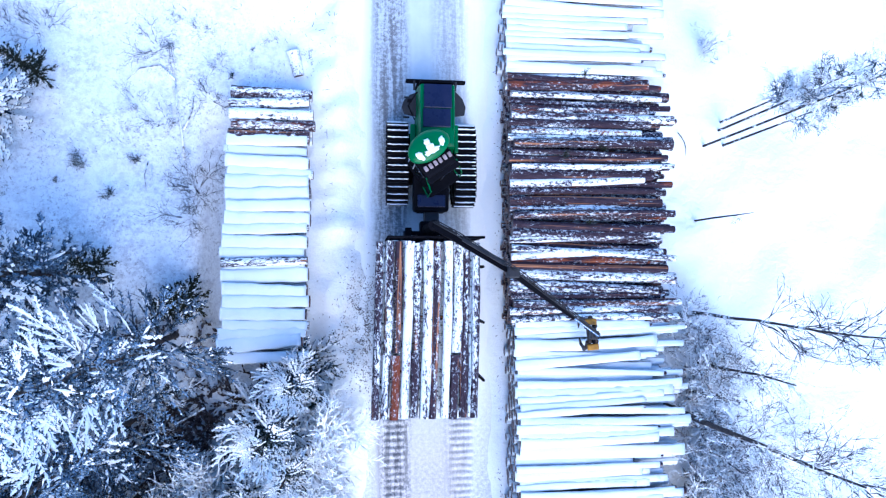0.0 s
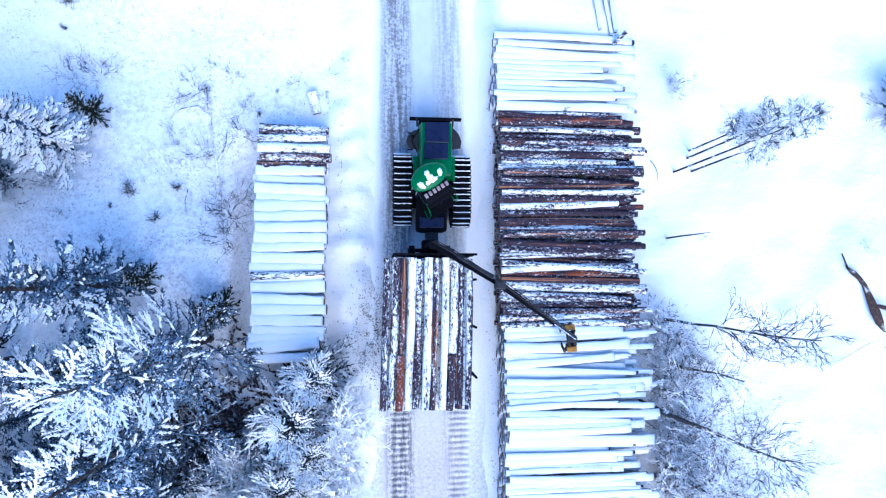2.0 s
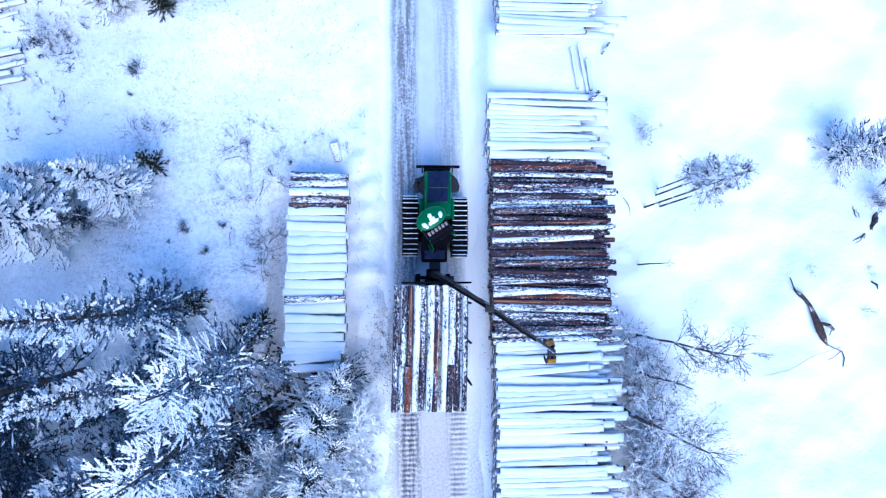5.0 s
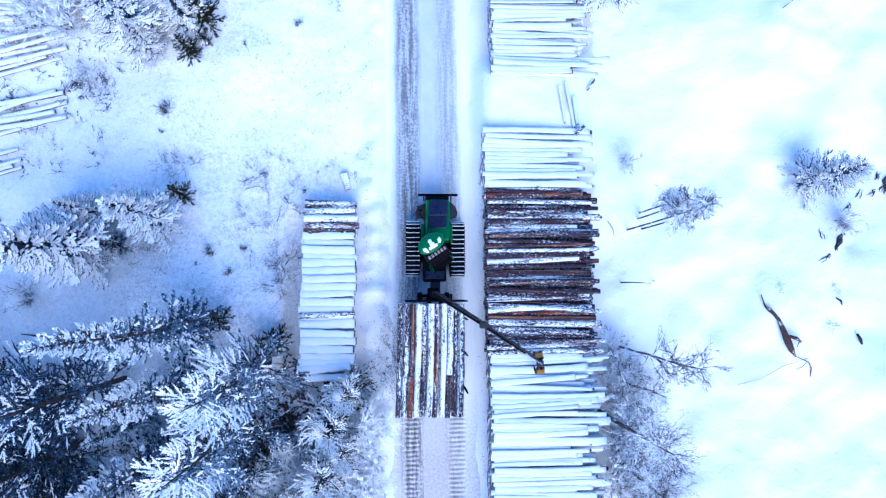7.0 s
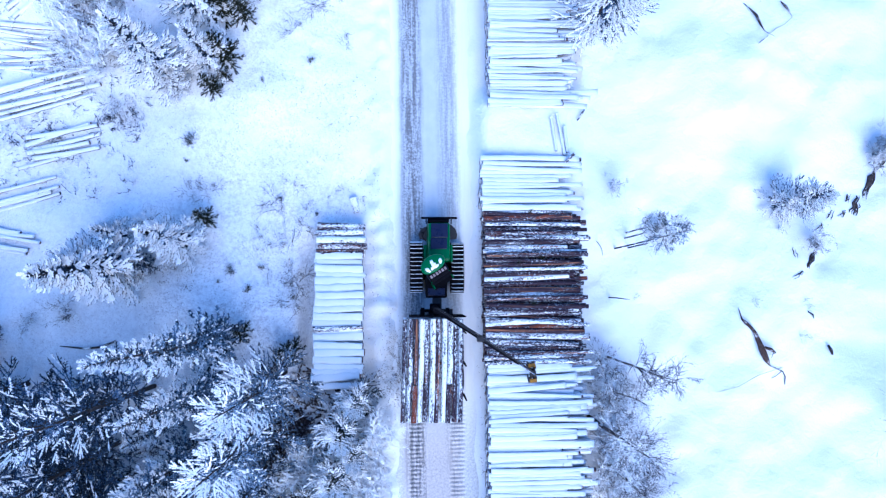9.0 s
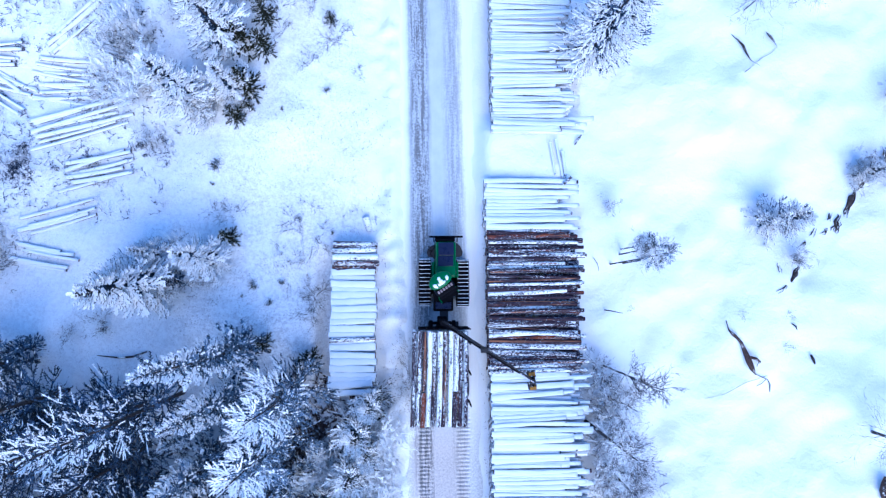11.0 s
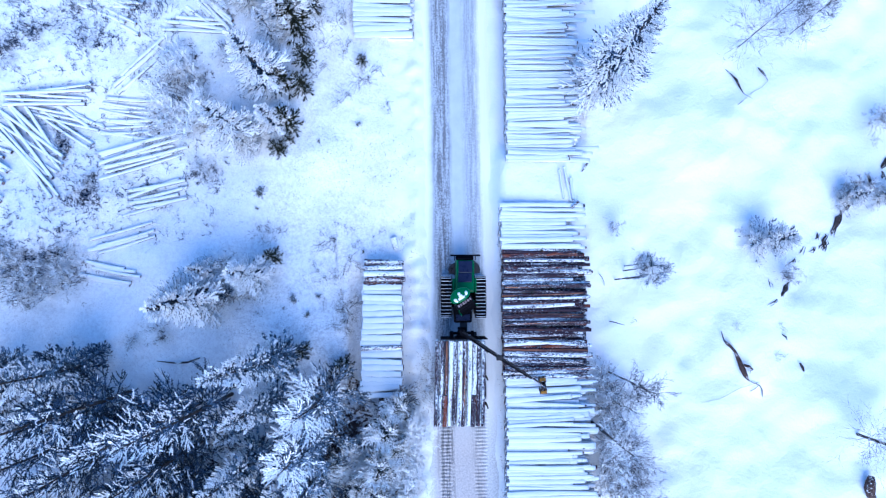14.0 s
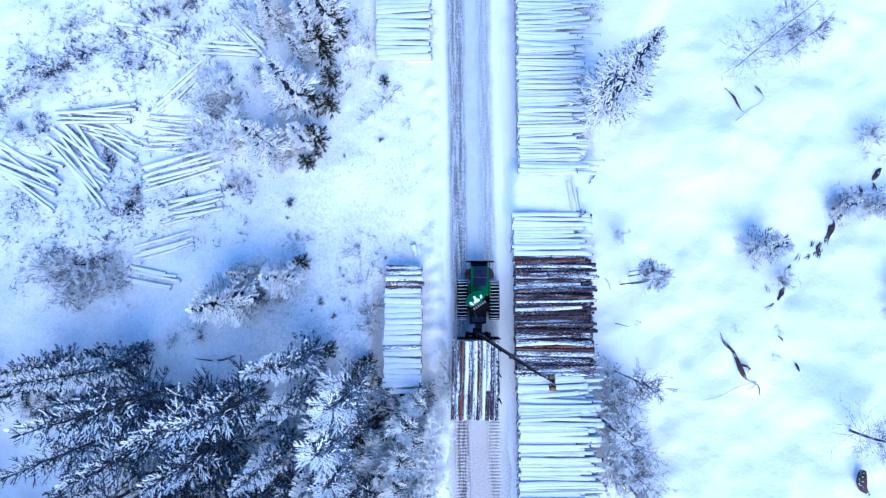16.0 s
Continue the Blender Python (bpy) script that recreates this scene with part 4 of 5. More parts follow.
def finger(rng, at, n, thick, reach, out):
    """A plume of short twigs round a stem that runs through at(0) to at(1). Each entry: base, tip, width, whether it is part of the stem."""
    cuts = np.linspace(0, 1, 5)
    for a, b in zip(cuts[:-1], cuts[1:]):
        out.append((at(max(a - 0.06, 0)), at(min(b + 0.08, 1.02)), thick * (1.1 - 0.35 * a), 0))
    d = at(1.0) - at(0.0)
    side = np.array([-d[1], d[0], 0.0])
    side /= np.linalg.norm(side) + 1e-9
    way = d / np.linalg.norm(d)
    for k in range(n):
        s = 0.10 + 0.88 * k / n + rng.uniform(-0.03, 0.03)
        ang = radians(rng.uniform(28, 58)) * (1 if k % 2 else -1)
        ln = reach * (1.25 - 0.75 * s) * rng.uniform(0.6, 1.25)
        p = at(max(s, 0.0))
        out.append((p, p + ln * (math.cos(ang) * way + math.sin(ang) * side + np.array([0, 0, rng.uniform(-0.30, 0.15)])), thick * rng.uniform(0.6, 0.95), 1))


def bough(rng, arms, thick, curl=0.16, reach=0.13, twigs=14):
    """One bough of length 1 along +x that curls up, as one plume and arms plumes beside it: bases, tips, widths, and the plume of each twig."""
    B, T, W, K, P = [], [], [], [], []
    kink = np.cumsum(rng.uniform(-0.06, 0.06, 6))

    def stem(s):
        return np.array([s, np.interp(s, np.linspace(0, 1, 6), kink), -0.06 * s + curl * s * s])
    plumes = [(stem, twigs, reach)]
    for k in range(arms):
        s0 = 0.16 + 0.66 * (k + rng.uniform(0.1, 0.9)) / arms
        ang = radians(rng.uniform(26, 44)) * (1 if k % 2 else -1)
        ln = (0.52 * (1 - s0) + 0.12) * rng.uniform(0.75, 1.2)
        p, rise = stem(s0), rng.uniform(-0.05, 0.30)
        plumes.append((lambda u, p=p, ln=ln, ang=ang, rise=rise: p + ln * u * np.array([math.cos(ang * (1 - 0.25 * u)), math.sin(ang * (1 - 0.25 * u)), rise]), max(6, int(twigs * 0.6)), reach * 0.8))
    for i, (at, n, far) in enumerate(plumes):
        out = []
        finger(rng, at, n, thick * (1.0 if i == 0 else 0.85), far, out)
        for p, q, w, k in out:
            B.append(p), T.append(q), W.append(w), K.append(k), P.append(i)
    return np.array(B), np.array(T), np.array(W), np.array(K), np.array(P)


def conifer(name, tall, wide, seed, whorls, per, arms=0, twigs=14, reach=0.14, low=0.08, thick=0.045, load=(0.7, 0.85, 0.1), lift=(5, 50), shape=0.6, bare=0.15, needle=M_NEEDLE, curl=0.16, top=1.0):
    """A snow-laden conifer: tapered trunk, dark needle boughs, and the snow that lies along them.
    load: the share of plumes that are laden, and of the twigs that carry snow on laden and on other plumes; below bare they carry little.
    lift: how steeply the lowest and the highest boughs rise; top: how long the highest ones are, against their shape."""
    rng = np.random.RandomState(seed)
    root = new(name)
    geo = Geo()
    n = 9
    zz = np.linspace(-0.4, tall, n)
    wob = np.cumsum(rng.uniform(-0.05, 0.05, (n, 2)), 0)
    tube(geo, [(wob[k, 0], wob[k, 1], zz[k]) for k in range(n)], [0.008 * tall * (1 - 0.95 * k / (n - 1)) + 0.012 for k in range(n)], 9)
    part("trunk", geo, M_TRUNK, root)
    needles, snow = [[], [], []], [[], [], []]
    kinds = [bough(rng, arms, thick, curl, reach, twigs) for _ in range(8)]
    for w in range(whorls):
        f = low + (1 - low) * (w / (whorls - 1)) ** 0.95
        spin = rng.uniform(0, 360)
        for k in range(per):
            z = tall * min(f + rng.uniform(-0.02, 0.02), 0.985)
            ln = (wide * (1 - f) ** shape * (1 + (top - 1) * f) + 0.16) * rng.uniform(0.6, 1.25)
            B, T, W, K, P = kinds[rng.randint(8)]
            pitch = lift[0] + (lift[1] - lift[0]) * f + rng.uniform(-9, 9)
            m = np.array(Euler((radians(rng.uniform(-20, 20)), radians(-pitch), radians(spin + 360 * k / per + rng.uniform(-14, 14)))).to_matrix())
            sx = np.array([ln, ln * rng.uniform(0.8, 1.15) * (1 if rng.rand() > 0.5 else -1), ln])
            at = np.array([np.interp(z, zz, wob[:, 0]), np.interp(z, zz, wob[:, 1]), z])
            b, t, wd = (B * sx) @ m.T + at, (T * sx) @ m.T + at, W * (0.5 + 0.5 * min(ln, 1.5))
            hang = np.array([0, 0, 0.35]) * wd[:, None]
            needles[0].append(b - hang), needles[1].append(t - 1.6 * hang), needles[2].append(wd * 1.02)
            way = radians(spin + 360 * k / per - WEATHER)
            share = load[0] * (0.2 if f < bare else 0.6 + 0.55 * f) * min(max(0.72 + 0.62 * math.cos(way), 0.06), 1.2)
            laden = rng.rand(P.max() + 1) < share
            inner = rng.uniform(0.08, 0.45)
            has = rng.rand(len(K)) < np.where(laden[P], load[1], load[2]) * (B[:, 0] > inner)
            rise = np.array([0, 0, 0.5]) * wd[:, None]
            snow[0].append((b + rise)[has]), snow[1].append((t + (t - b) * rng.uniform(-0.2, 0.05, (len(b), 1)) + rise * 0.7)[has])
            snow[2].append((wd * rng.uniform(0.7, 1.25, len(wd)) * np.array((1.25, 1.0))[K])[has])
    tip = np.array([[wob[-1, 0], wob[-1, 1], tall * 0.95]])
    needles[0].append(tip), needles[1].append(tip + (0, 0, 0.06 * tall)), needles[2].append(np.array([0.05]))
    snow[0].append(tip), snow[1].append(tip + (0.02, 0, 0.065 * tall)), snow[2].append(np.array([0.06]))
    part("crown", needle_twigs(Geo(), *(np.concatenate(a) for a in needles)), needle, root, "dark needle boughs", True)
    tagged(part("snow_load", snow_ridges(Geo(), *(np.concatenate(a) for a in snow)), M_LOAD, root, "snow lying along the boughs", True), kind="stuff")
    return root


def shoots(rng, base, way, length, width, depth, out, spread=38, n=(4, 7)):
    """Branching twigs."""
    way = way / np.linalg.norm(way)
    side = rng.randn(3)
    bend = way + 0.25 * side / np.linalg.norm(side)
    mid = base + way * length * 0.55
    tip = mid + bend / np.linalg.norm(bend) * length * 0.5
    out.append((base, mid + (mid - base) * 0.05, width)), out.append((mid - (mid - base) * 0.05, tip, width * 0.75))
    if depth == 0:
        return
    for k in range(rng.randint(*n)):
        s = rng.uniform(0.25, 1.0)
        p = base + (mid - base) * min(s / 0.55, 1) if s < 0.55 else mid + (tip - mid) * (s - 0.55) / 0.45
        e = rng.randn(3)
        e -= e.dot(way) * way
        e /= np.linalg.norm(e)
        a = radians(rng.uniform(spread * 0.6, spread * 1.4))
        shoots(rng, p, way * math.cos(a) + e * math.sin(a), length * rng.uniform(0.38, 0.6), width * 0.62, depth - 1, out, spread, n)


def shrub(name, seed, stems, tall, width, depth, mat, lean=0.6, n=(4, 7), extra=None):
    rng = np.random.RandomState(seed)
    root = new(name)
    groups = [[], []]
    for k in range(stems):
        a = rng.uniform(0, 2 * np.pi)
        way = np.array([math.cos(a) * lean * rng.uniform(0.3, 1), math.sin(a) * lean * rng.uniform(0.3, 1), 1.0])
        foot = np.array([math.cos(a), math.sin(a), 0]) * 0.05 * tall + (0, 0, -0.08)
        shoots(rng, foot, way, tall * rng.uniform(0.6, 1.0), width, depth, groups[0 if not extra or k % 2 else 1], 40, n)
    for out, material, label in zip(groups, (mat, extra), ("crown", "inner_crown")):
        if out:
            part(label, needle_twigs(Geo(), [o[0] for o in out], [o[1] for o in out], [o[2] for o in out]), material, root)
    return root


def stand(proto, x, y, s=1.0, turn=0.0, lean=(0.0, 0.0), sink=0.05, tall=1.0):
    return copy_thing(proto, Matrix.LocRotScale((x, y, h(x, y) - sink), Euler((radians(lean[0]), radians(lean[1]), radians(turn))), (s, s, s * tall)))


def place_all(proto, rows, label, category, group="", swing=360):
    """The prototype itself takes the first place; the rest are copies."""
    tagged(proto, label, category, group)
    for i, row in enumerate(rows):
        x, y, s, turn = *row[:3], row[3] % swing - (swing / 2 if swing < 360 else 0)
        lean = row[4] if len(row) > 4 else (0.0, 0.0)
        if i == 0:
            first = (x, y, s, turn, lean)
            continue
        stand(proto, x, y, s, turn, lean)
    x, y, s, turn, lean = first
    proto.matrix_basis = Matrix.LocRotScale((x, y, h(x, y) - 0.05), Euler((radians(lean[0]), radians(lean[1]), radians(turn))), (s, s, s))


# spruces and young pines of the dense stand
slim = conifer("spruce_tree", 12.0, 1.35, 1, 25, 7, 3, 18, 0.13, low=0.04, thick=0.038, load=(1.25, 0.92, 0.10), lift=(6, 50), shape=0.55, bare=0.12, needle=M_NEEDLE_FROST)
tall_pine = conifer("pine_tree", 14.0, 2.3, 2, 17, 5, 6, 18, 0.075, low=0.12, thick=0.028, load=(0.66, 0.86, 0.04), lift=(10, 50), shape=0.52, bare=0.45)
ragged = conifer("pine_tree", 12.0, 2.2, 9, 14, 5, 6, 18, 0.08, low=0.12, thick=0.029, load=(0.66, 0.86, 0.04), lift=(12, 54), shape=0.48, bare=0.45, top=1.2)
shading_pine = conifer("pine_tree", 13.5, 2.2, 15, 12, 5, 2, 8, 0.14, low=0.12, thick=0.07, load=(0.8, 0.8, 0.05), lift=(10, 50), shape=0.5, bare=0.4)
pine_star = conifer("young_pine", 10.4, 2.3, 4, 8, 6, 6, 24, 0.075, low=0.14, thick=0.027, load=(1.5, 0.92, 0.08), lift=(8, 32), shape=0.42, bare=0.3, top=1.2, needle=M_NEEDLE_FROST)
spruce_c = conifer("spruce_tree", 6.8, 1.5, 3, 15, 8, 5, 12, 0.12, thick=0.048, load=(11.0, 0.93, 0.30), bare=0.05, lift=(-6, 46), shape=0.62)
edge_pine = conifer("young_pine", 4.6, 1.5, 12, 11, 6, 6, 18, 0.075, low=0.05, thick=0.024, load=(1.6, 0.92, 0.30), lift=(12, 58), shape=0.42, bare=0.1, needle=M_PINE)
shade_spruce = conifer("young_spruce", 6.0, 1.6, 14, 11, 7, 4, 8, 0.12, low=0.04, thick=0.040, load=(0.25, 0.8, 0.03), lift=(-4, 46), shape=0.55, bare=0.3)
dark_spruce = conifer("young_spruce", 3.8, 1.0, 5, 13, 7, 3, 14, 0.12, thick=0.040, load=(0.30, 0.7, 0.03), lift=(-5, 48), shape=0.6, needle=M_SPRUCE_BARE)
place_all(slim, [(-10.85, -0.9, 1.0, 10, (2.0, -3.0)), (-11.4, -3.4, 0.86, 60), (-23.0, -1.6, 1.0, 140), (-12.4, -6.7, 0.95, 200), (-26.6, -1.4, 0.8, 290), (-13.2, -5.0, 0.5, 30), (-17.6, -7.4, 0.6, 75), (-10.2, -8.2, 0.85, 130), (-18.0, -5.0, 0.5, 190), (-22.0, -4.4, 0.5, 250), (-25.0, -3.6, 0.55, 300)],
          "slim snow-laden spruce in the dense stand", "spruce tree", "trees of the dense stand", swing=60)
place_all(tall_pine, [(-14.3, -3.3, 1.0, 20), (-20.4, -3.1, 1.08, 100), (-16.1, -6.1, 0.92, 215), (-13.4, -9.4, 1.0, 310), (-22.6, -9.6, 1.0, 60), (-30.8, -3.6, 0.9, 150)],
          "tall pine with upswept snow-laden boughs", "pine tree", "trees of the dense stand", swing=60)
place_all(ragged, [(-16.2, -3.9, 1.1, 0), (-19.9, -6.0, 1.0, 75), (-17.8, -9.6, 1.0, 240), (-8.6, -9.4, 0.9, 320), (-24.2, -6.2, 0.85, 200)],
          "ragged pine with long snow-laden boughs", "pine tree", "trees of the dense stand", swing=60)
# unseen pines to the south and west, added to keep sunlight off the stand
place_all(shading_pine, [(-33.5, -1.0, 1.0, 0), (-35.0, -5.5, 1.1, 40), (-36.5, 0.5, 1.0, 20), (-34.0, -9.5, 1.1, 10), (-38.0, -3.5, 1.0, 50)],
          "unseen tall pine added to shade the dense stand", "pine tree", "trees further back in the forest", swing=60)
rng = np.random.RandomState(61)
for k in range(34):
    x, y = rng.uniform(-36, -8.5), rng.uniform(-23, -11.6)
    stand(shading_pine, x, y, rng.uniform(0.95, 1.25), rng.uniform(-30, 30))
# nearly snowless spruces, added so that the stand's gaps read as shade
place_all(shade_spruce, [(-18.3, -4.4, 0.9, 200), (-18.0, -6.6, 1.0, 240), (-21.6, -5.0, 0.9, 280), (-16.4, -8.2, 0.9, 70), (-19.6, -8.6, 1.0, 110), (-24.6, -4.6, 0.8, 230), (-24.8, -1.2, 0.6, 270), (-28.4, -2.6, 0.8, 310), (-27.0, -4.2, 0.7, 20), (-12.0, -9.0, 0.9, 100), (-10.0, -10.2, 1.0, 140), (-15.2, -10.2, 1.1, 180), (-20.6, -10.6, 1.1, 220), (-25.4, -9.0, 0.8, 260), (-22.2, -0.9, 0.5, 55), (-7.2, -9.0, 0.7, 95), (-14.6, 2.6, 0.36, 20)],
          "young spruce added to darken gaps between the taller trees", "young spruce", "young spruces of the dense stand", swing=60)
place_all(pine_star, [(-7.95, -2.75, 1.0, 15, (2.0, -3.0)), (-9.0, -5.1, 1.05, 130), (-8.9, -7.4, 0.85, 100)],
          "young pine with whorls of snow-loaded branches", "pine tree", "trees of the dense stand", swing=60)
place_all(edge_pine, [(-4.3, -4.0, 0.85, 0), (-4.9, -5.3, 1.05, 70), (-4.4, -6.4, 0.9, 150), (-5.2, -7.3, 1.1, 220), (-5.4, -8.9, 1.0, 20), (-6.4, -8.4, 0.8, 290), (-4.7, -10.2, 1.0, 120)],
          "young frosted green pine beside the short log pile", "young pine", "young pines beside the road", swing=60)
place_all(spruce_c, [(-12.7, 3.75, 0.86, 30), (-15.9, 2.75, 1.2, 160, (6.0, 0.0)), (-15.5, 4.0, 0.6, 240), (-10.9, 19.7, 0.95, 20), (-12.0, 15.6, 1.15, 110), (-13.7, 12.2, 1.02, 200), (-11.5, 12.8, 0.72, 290), (-12.0, 18.5, 0.6, 60), (-13.5, 20.9, 0.75, 140), (-10.2, 20.9, 1.1, 220), (-13.2, 11.5, 0.5, 15), (-11.0, 23.4, 1.1, 45)],
          "smaller snow-laden spruce at the edge of the clearing", "spruce tree", "spruces round the clearing", swing=60)
place_all(dark_spruce, [(-10.5, 19.1, 1.05, 0), (-10.0, 17.0, 0.7, 60), (-11.2, 15.5, 0.85, 45), (-10.9, 13.0, 0.85, 130), (-9.9, 20.8, 1.1, 15), (-11.5, 11.4, 0.55, 200), (-10.9, 12.0, 0.35, 100), (-11.8, 4.9, 0.55, 260), (-9.9, -0.7, 0.5, 10), (-7.5, -1.7, 0.62, 320), (-7.9, -1.9, 0.5, 30), (-10.1, 15.3, 0.7, 90), (-6.5, 17.0, 0.35, 10)],
          "young dark green spruce with little snow", "young spruce", "green young spruces", swing=60)
spruce_edge = conifer("spruce_tree", 12.6, 2.5, 8, 26, 8, 5, 12, 0.08, thick=0.034, load=(1.8, 0.88, 0.22), bare=0.03, lift=(-10, 42), shape=0.72)
place_all(spruce_edge, [(7.9, 15.3, 1.0, 40)], "tall frosted spruce at the edge of the further log pile", "spruce tree", swing=60)
spruce_r = conifer("spruce_tree", 6.2, 1.9, 6, 15, 8, 5, 10, 0.10, thick=0.042, load=(2.5, 0.9, 0.25), bare=0.05, lift=(-5, 42), shape=0.55)
place_all(spruce_r, [(17.8, 5.7, 0.7, 100), (23.0, 8.3, 0.42, 20), (25.2, 8.3, 0.5, 120), (26.5, 3.2, 0.45, 10), (26.3, 1.4, 0.4, 50), (27.5, 12.0, 0.5, 80)],
          "frosted spruce standing in open snow", "spruce tree", "spruces of the open snowfield", swing=60)

# lone pine with several bare stems
rng = np.random.RandomState(11)
pine = new("pine_tree")
tagged(pine, "small pine with several bare dark stems and a frosted crown", "pine tree")
pine.location = (9.2, 3.42, h(9.2, 3.42))
stems = [((0, 0), (0.45, 0.25), 7.8), ((0.55, 0.55), (0.0, 0.1), 6.9), ((0.75, 0.05), (0.1, 0.1), 5.0), ((0.65, 0.85), (0.1, 0.05), 4.2)]
out, green = [], []
for (x, y), (dx, dy), tall in stems:
    geo = Geo()
    tube(geo, [(x, y, -0.2), (x + dx * 0.4, y + dy * 0.4, tall * 0.5), (x + dx, y + dy, tall)], (0.045, 0.034, 0.008), 8)
    part("stem", geo, M_STEM, pine)
    for k in range(52):
        f = rng.uniform(0.62, 1.0)
        a = rng.uniform(0, 2 * np.pi)
        p = np.array([x + dx * f, y + dy * f, tall * f])
        ln = 0.80 * (1.15 - f) ** 0.35 * rng.uniform(0.6, 1.2)
        shoots(rng, p, np.array([math.cos(a), math.sin(a), rng.uniform(-0.1, 0.7)]), ln, 0.024, 2, green if k % 4 == 0 else out, 42, (4, 7))
part("crown", needle_twigs(Geo(), [o[0] for o in out], [o[1] for o in out], [o[2] for o in out]), M_RIME, pine, "frosted needle tufts")
part("inner_crown", needle_twigs(Geo(), [o[0] for o in green], [o[1] for o in green], [o[2] for o in green]), M_PINE, pine, "dark green needle tufts")

# birches and frosted thicket behind the long pile
def birch(name, x, y, tall, lean, seed, limbs, mat, r0=0.09, start=0.3, depth=2, ln=0.26, label=""):
    rng = np.random.RandomState(seed)
    root = new(name)
    tagged(root, label, "birch tree")
    root.location = (x, y, h(x, y))
    n = 8
    f = np.linspace(0, 1, n)
    pts = np.stack([lean[0] * f ** 1.3 + np.cumsum(rng.uniform(-0.05, 0.05, n)), lean[1] * f ** 1.3 + np.cumsum(rng.uniform(-0.05, 0.05, n)), tall * f - 0.2], -1)
    part("trunk", tube(Geo(), pts, r0 * (1 - 0.85 * f) + 0.008, 9), M_STEM, root)
    out = []
    for k in range(limbs):
        s = rng.uniform(start, 0.98)
        p = np.array([np.interp(s, f, pts[:, i]) for i in range(3)])
        a = rng.uniform(0, 2 * np.pi)
        shoots(rng, p, np.array([math.cos(a), math.sin(a), rng.uniform(0.3, 1.2)]), tall * ln * (1.2 - s * 0.7) * rng.uniform(0.6, 1.2), 0.020, depth, out, 38, (3, 6))
    part("crown", needle_twigs(Geo(), [o[0] for o in out], [o[1] for o in out], [o[2] for o in out]), mat, root)
    return root


birch("birch_tree", 8.7, -2.25, 8.4, (0.35, -0.05), 21, 46, M_TWIG, 0.05, 0.42, 2, 0.17, "bare leaning birch with thin dark twigs")
birch("birch_tree", 8.75, -3.9, 5.2, (0.1, 0.1), 22, 46, M_FROST, 0.065, 0.45, 2, 0.18, "slim dark-stemmed tree with frosted twigs")
birch("birch_tree", 7.5, -5.3, 8.8, (-0.1, 0.1), 23, 90, M_FROST, 0.10, 0.5, 2, 0.17, "dark-stemmed tree with a frosted crown behind the pile")
birch("birch_tree", 8.5, -7.7, 6.6, (0.2, -0.3), 24, 80, M_FROST, 0.09, 0.4, 2, 0.2, "frosted tree behind the snowy log pile")
birch("birch_tree", 9.3, -9.6, 6.0, (0.2, -0.2), 25, 70, M_FROST, 0.10, 0.4, 2, 0.2, "frosted tree behind the snowy log pile")
birch("birch_tree", 23.1, -5.9, 7.4, (0.2, 0.1), 26, 150, M_FROST, 0.08, 0.12, 2, 0.24, "frosted spreading tree at the far side of the snowfield")
birch("birch_tree", 16.9, 17.8, 8.6, (0.6, 0.5), 27, 150, M_FROST, 0.03, 0.12, 2, 0.20, "fine-twigged frosted birch standing in open snow")
birch("birch_tree", 20.2, 18.6, 5.0, (0.3, 0.4), 28, 110, M_FROST, 0.03, 0.1, 2, 0.24, "low frosted birch standing in open snow")
thicket = shrub("frosted_shrub", 31, 10, 1.7, 0.042, 3, M_THICKET, 0.8, (4, 6))
place_all(thicket, [(9.15, 6.55, 0.5, 20), (8.3, -3.3, 0.9, 0), (8.6, -4.6, 1.0, 45), (9.1, -5.6, 1.1, 10), (8.2, -7.3, 1.0, 200), (9.0, -7.0, 1.15, 130), (8.8, -8.2, 1.1, 15), (8.9, -4.9, 1.1, 0), (9.5, -6.3, 1.15, 70), (9.0, -3.0, 0.85, 140), (9.9, -7.8, 1.2, 200), (8.6, -6.6, 1.0, 260), (9.3, -9.0, 1.2, 320), (8.3, -2.4, 0.7, 20), (8.4, -8.9, 1.0, 100), (10.3, -9.8, 1.1, 10), (9.6, -4.1, 0.8, 300), (7.6, 21.6, 0.8, 30), (19.5, 3.7, 0.55, 80), (-18.3, 16.1, 0.8, 0), (-17.2, 15.6, 0.9, 90), (-16.9, 14.4, 0.9, 180), (-18.5, 13.0, 0.8, 30), (-15.6, 13.0, 0.7, 80), (-16.4, 10.1, 0.6, 10), (-27.9, 4.1, 0.9, 20), (-26.3, 3.6, 1.0, 80), (-25.0, 4.2, 0.9, 150), (-27.3, 2.8, 0.9, 220), (-24.4, 3.2, 0.85, 280), (-25.8, 2.6, 0.9, 330), (-14.5, 4.4, 0.75, 45), (-14.5, 2.3, 0.95, 100), (-13.0, 2.6, 0.5, 30), (-18.3, 0.3, 0.7, 60), (-20.2, 0.0, 0.45, 140), (-13.2, 11.2, 0.5, 10), (-27.6, 4.9, 0.6, 20), (-26.0, 4.2, 0.65, 130), (-24.6, 5.0, 0.6, 250), (-15.6, 21.3, 0.8, 60), (-15.0, 17.6, 0.6, 210), (24.9, 13.2, 0.7, 150), (25.6, 13.0, 0.7, 40), (23.2, 8.5, 0.75, 10), (23.9, 8.7, 0.8, 90), (22.7, 7.9, 0.5, 200), (19.65, 3.6, 0.6, 20), (24.5, 8.8, 0.7, 280)],
          "dense frosted thicket of thin twigs", "shrub", "frosted thicket")
leafy = shrub("frosted_shrub", 32, 10, 2.5, 0.066, 3, M_LOAD, 0.6, (4, 6))
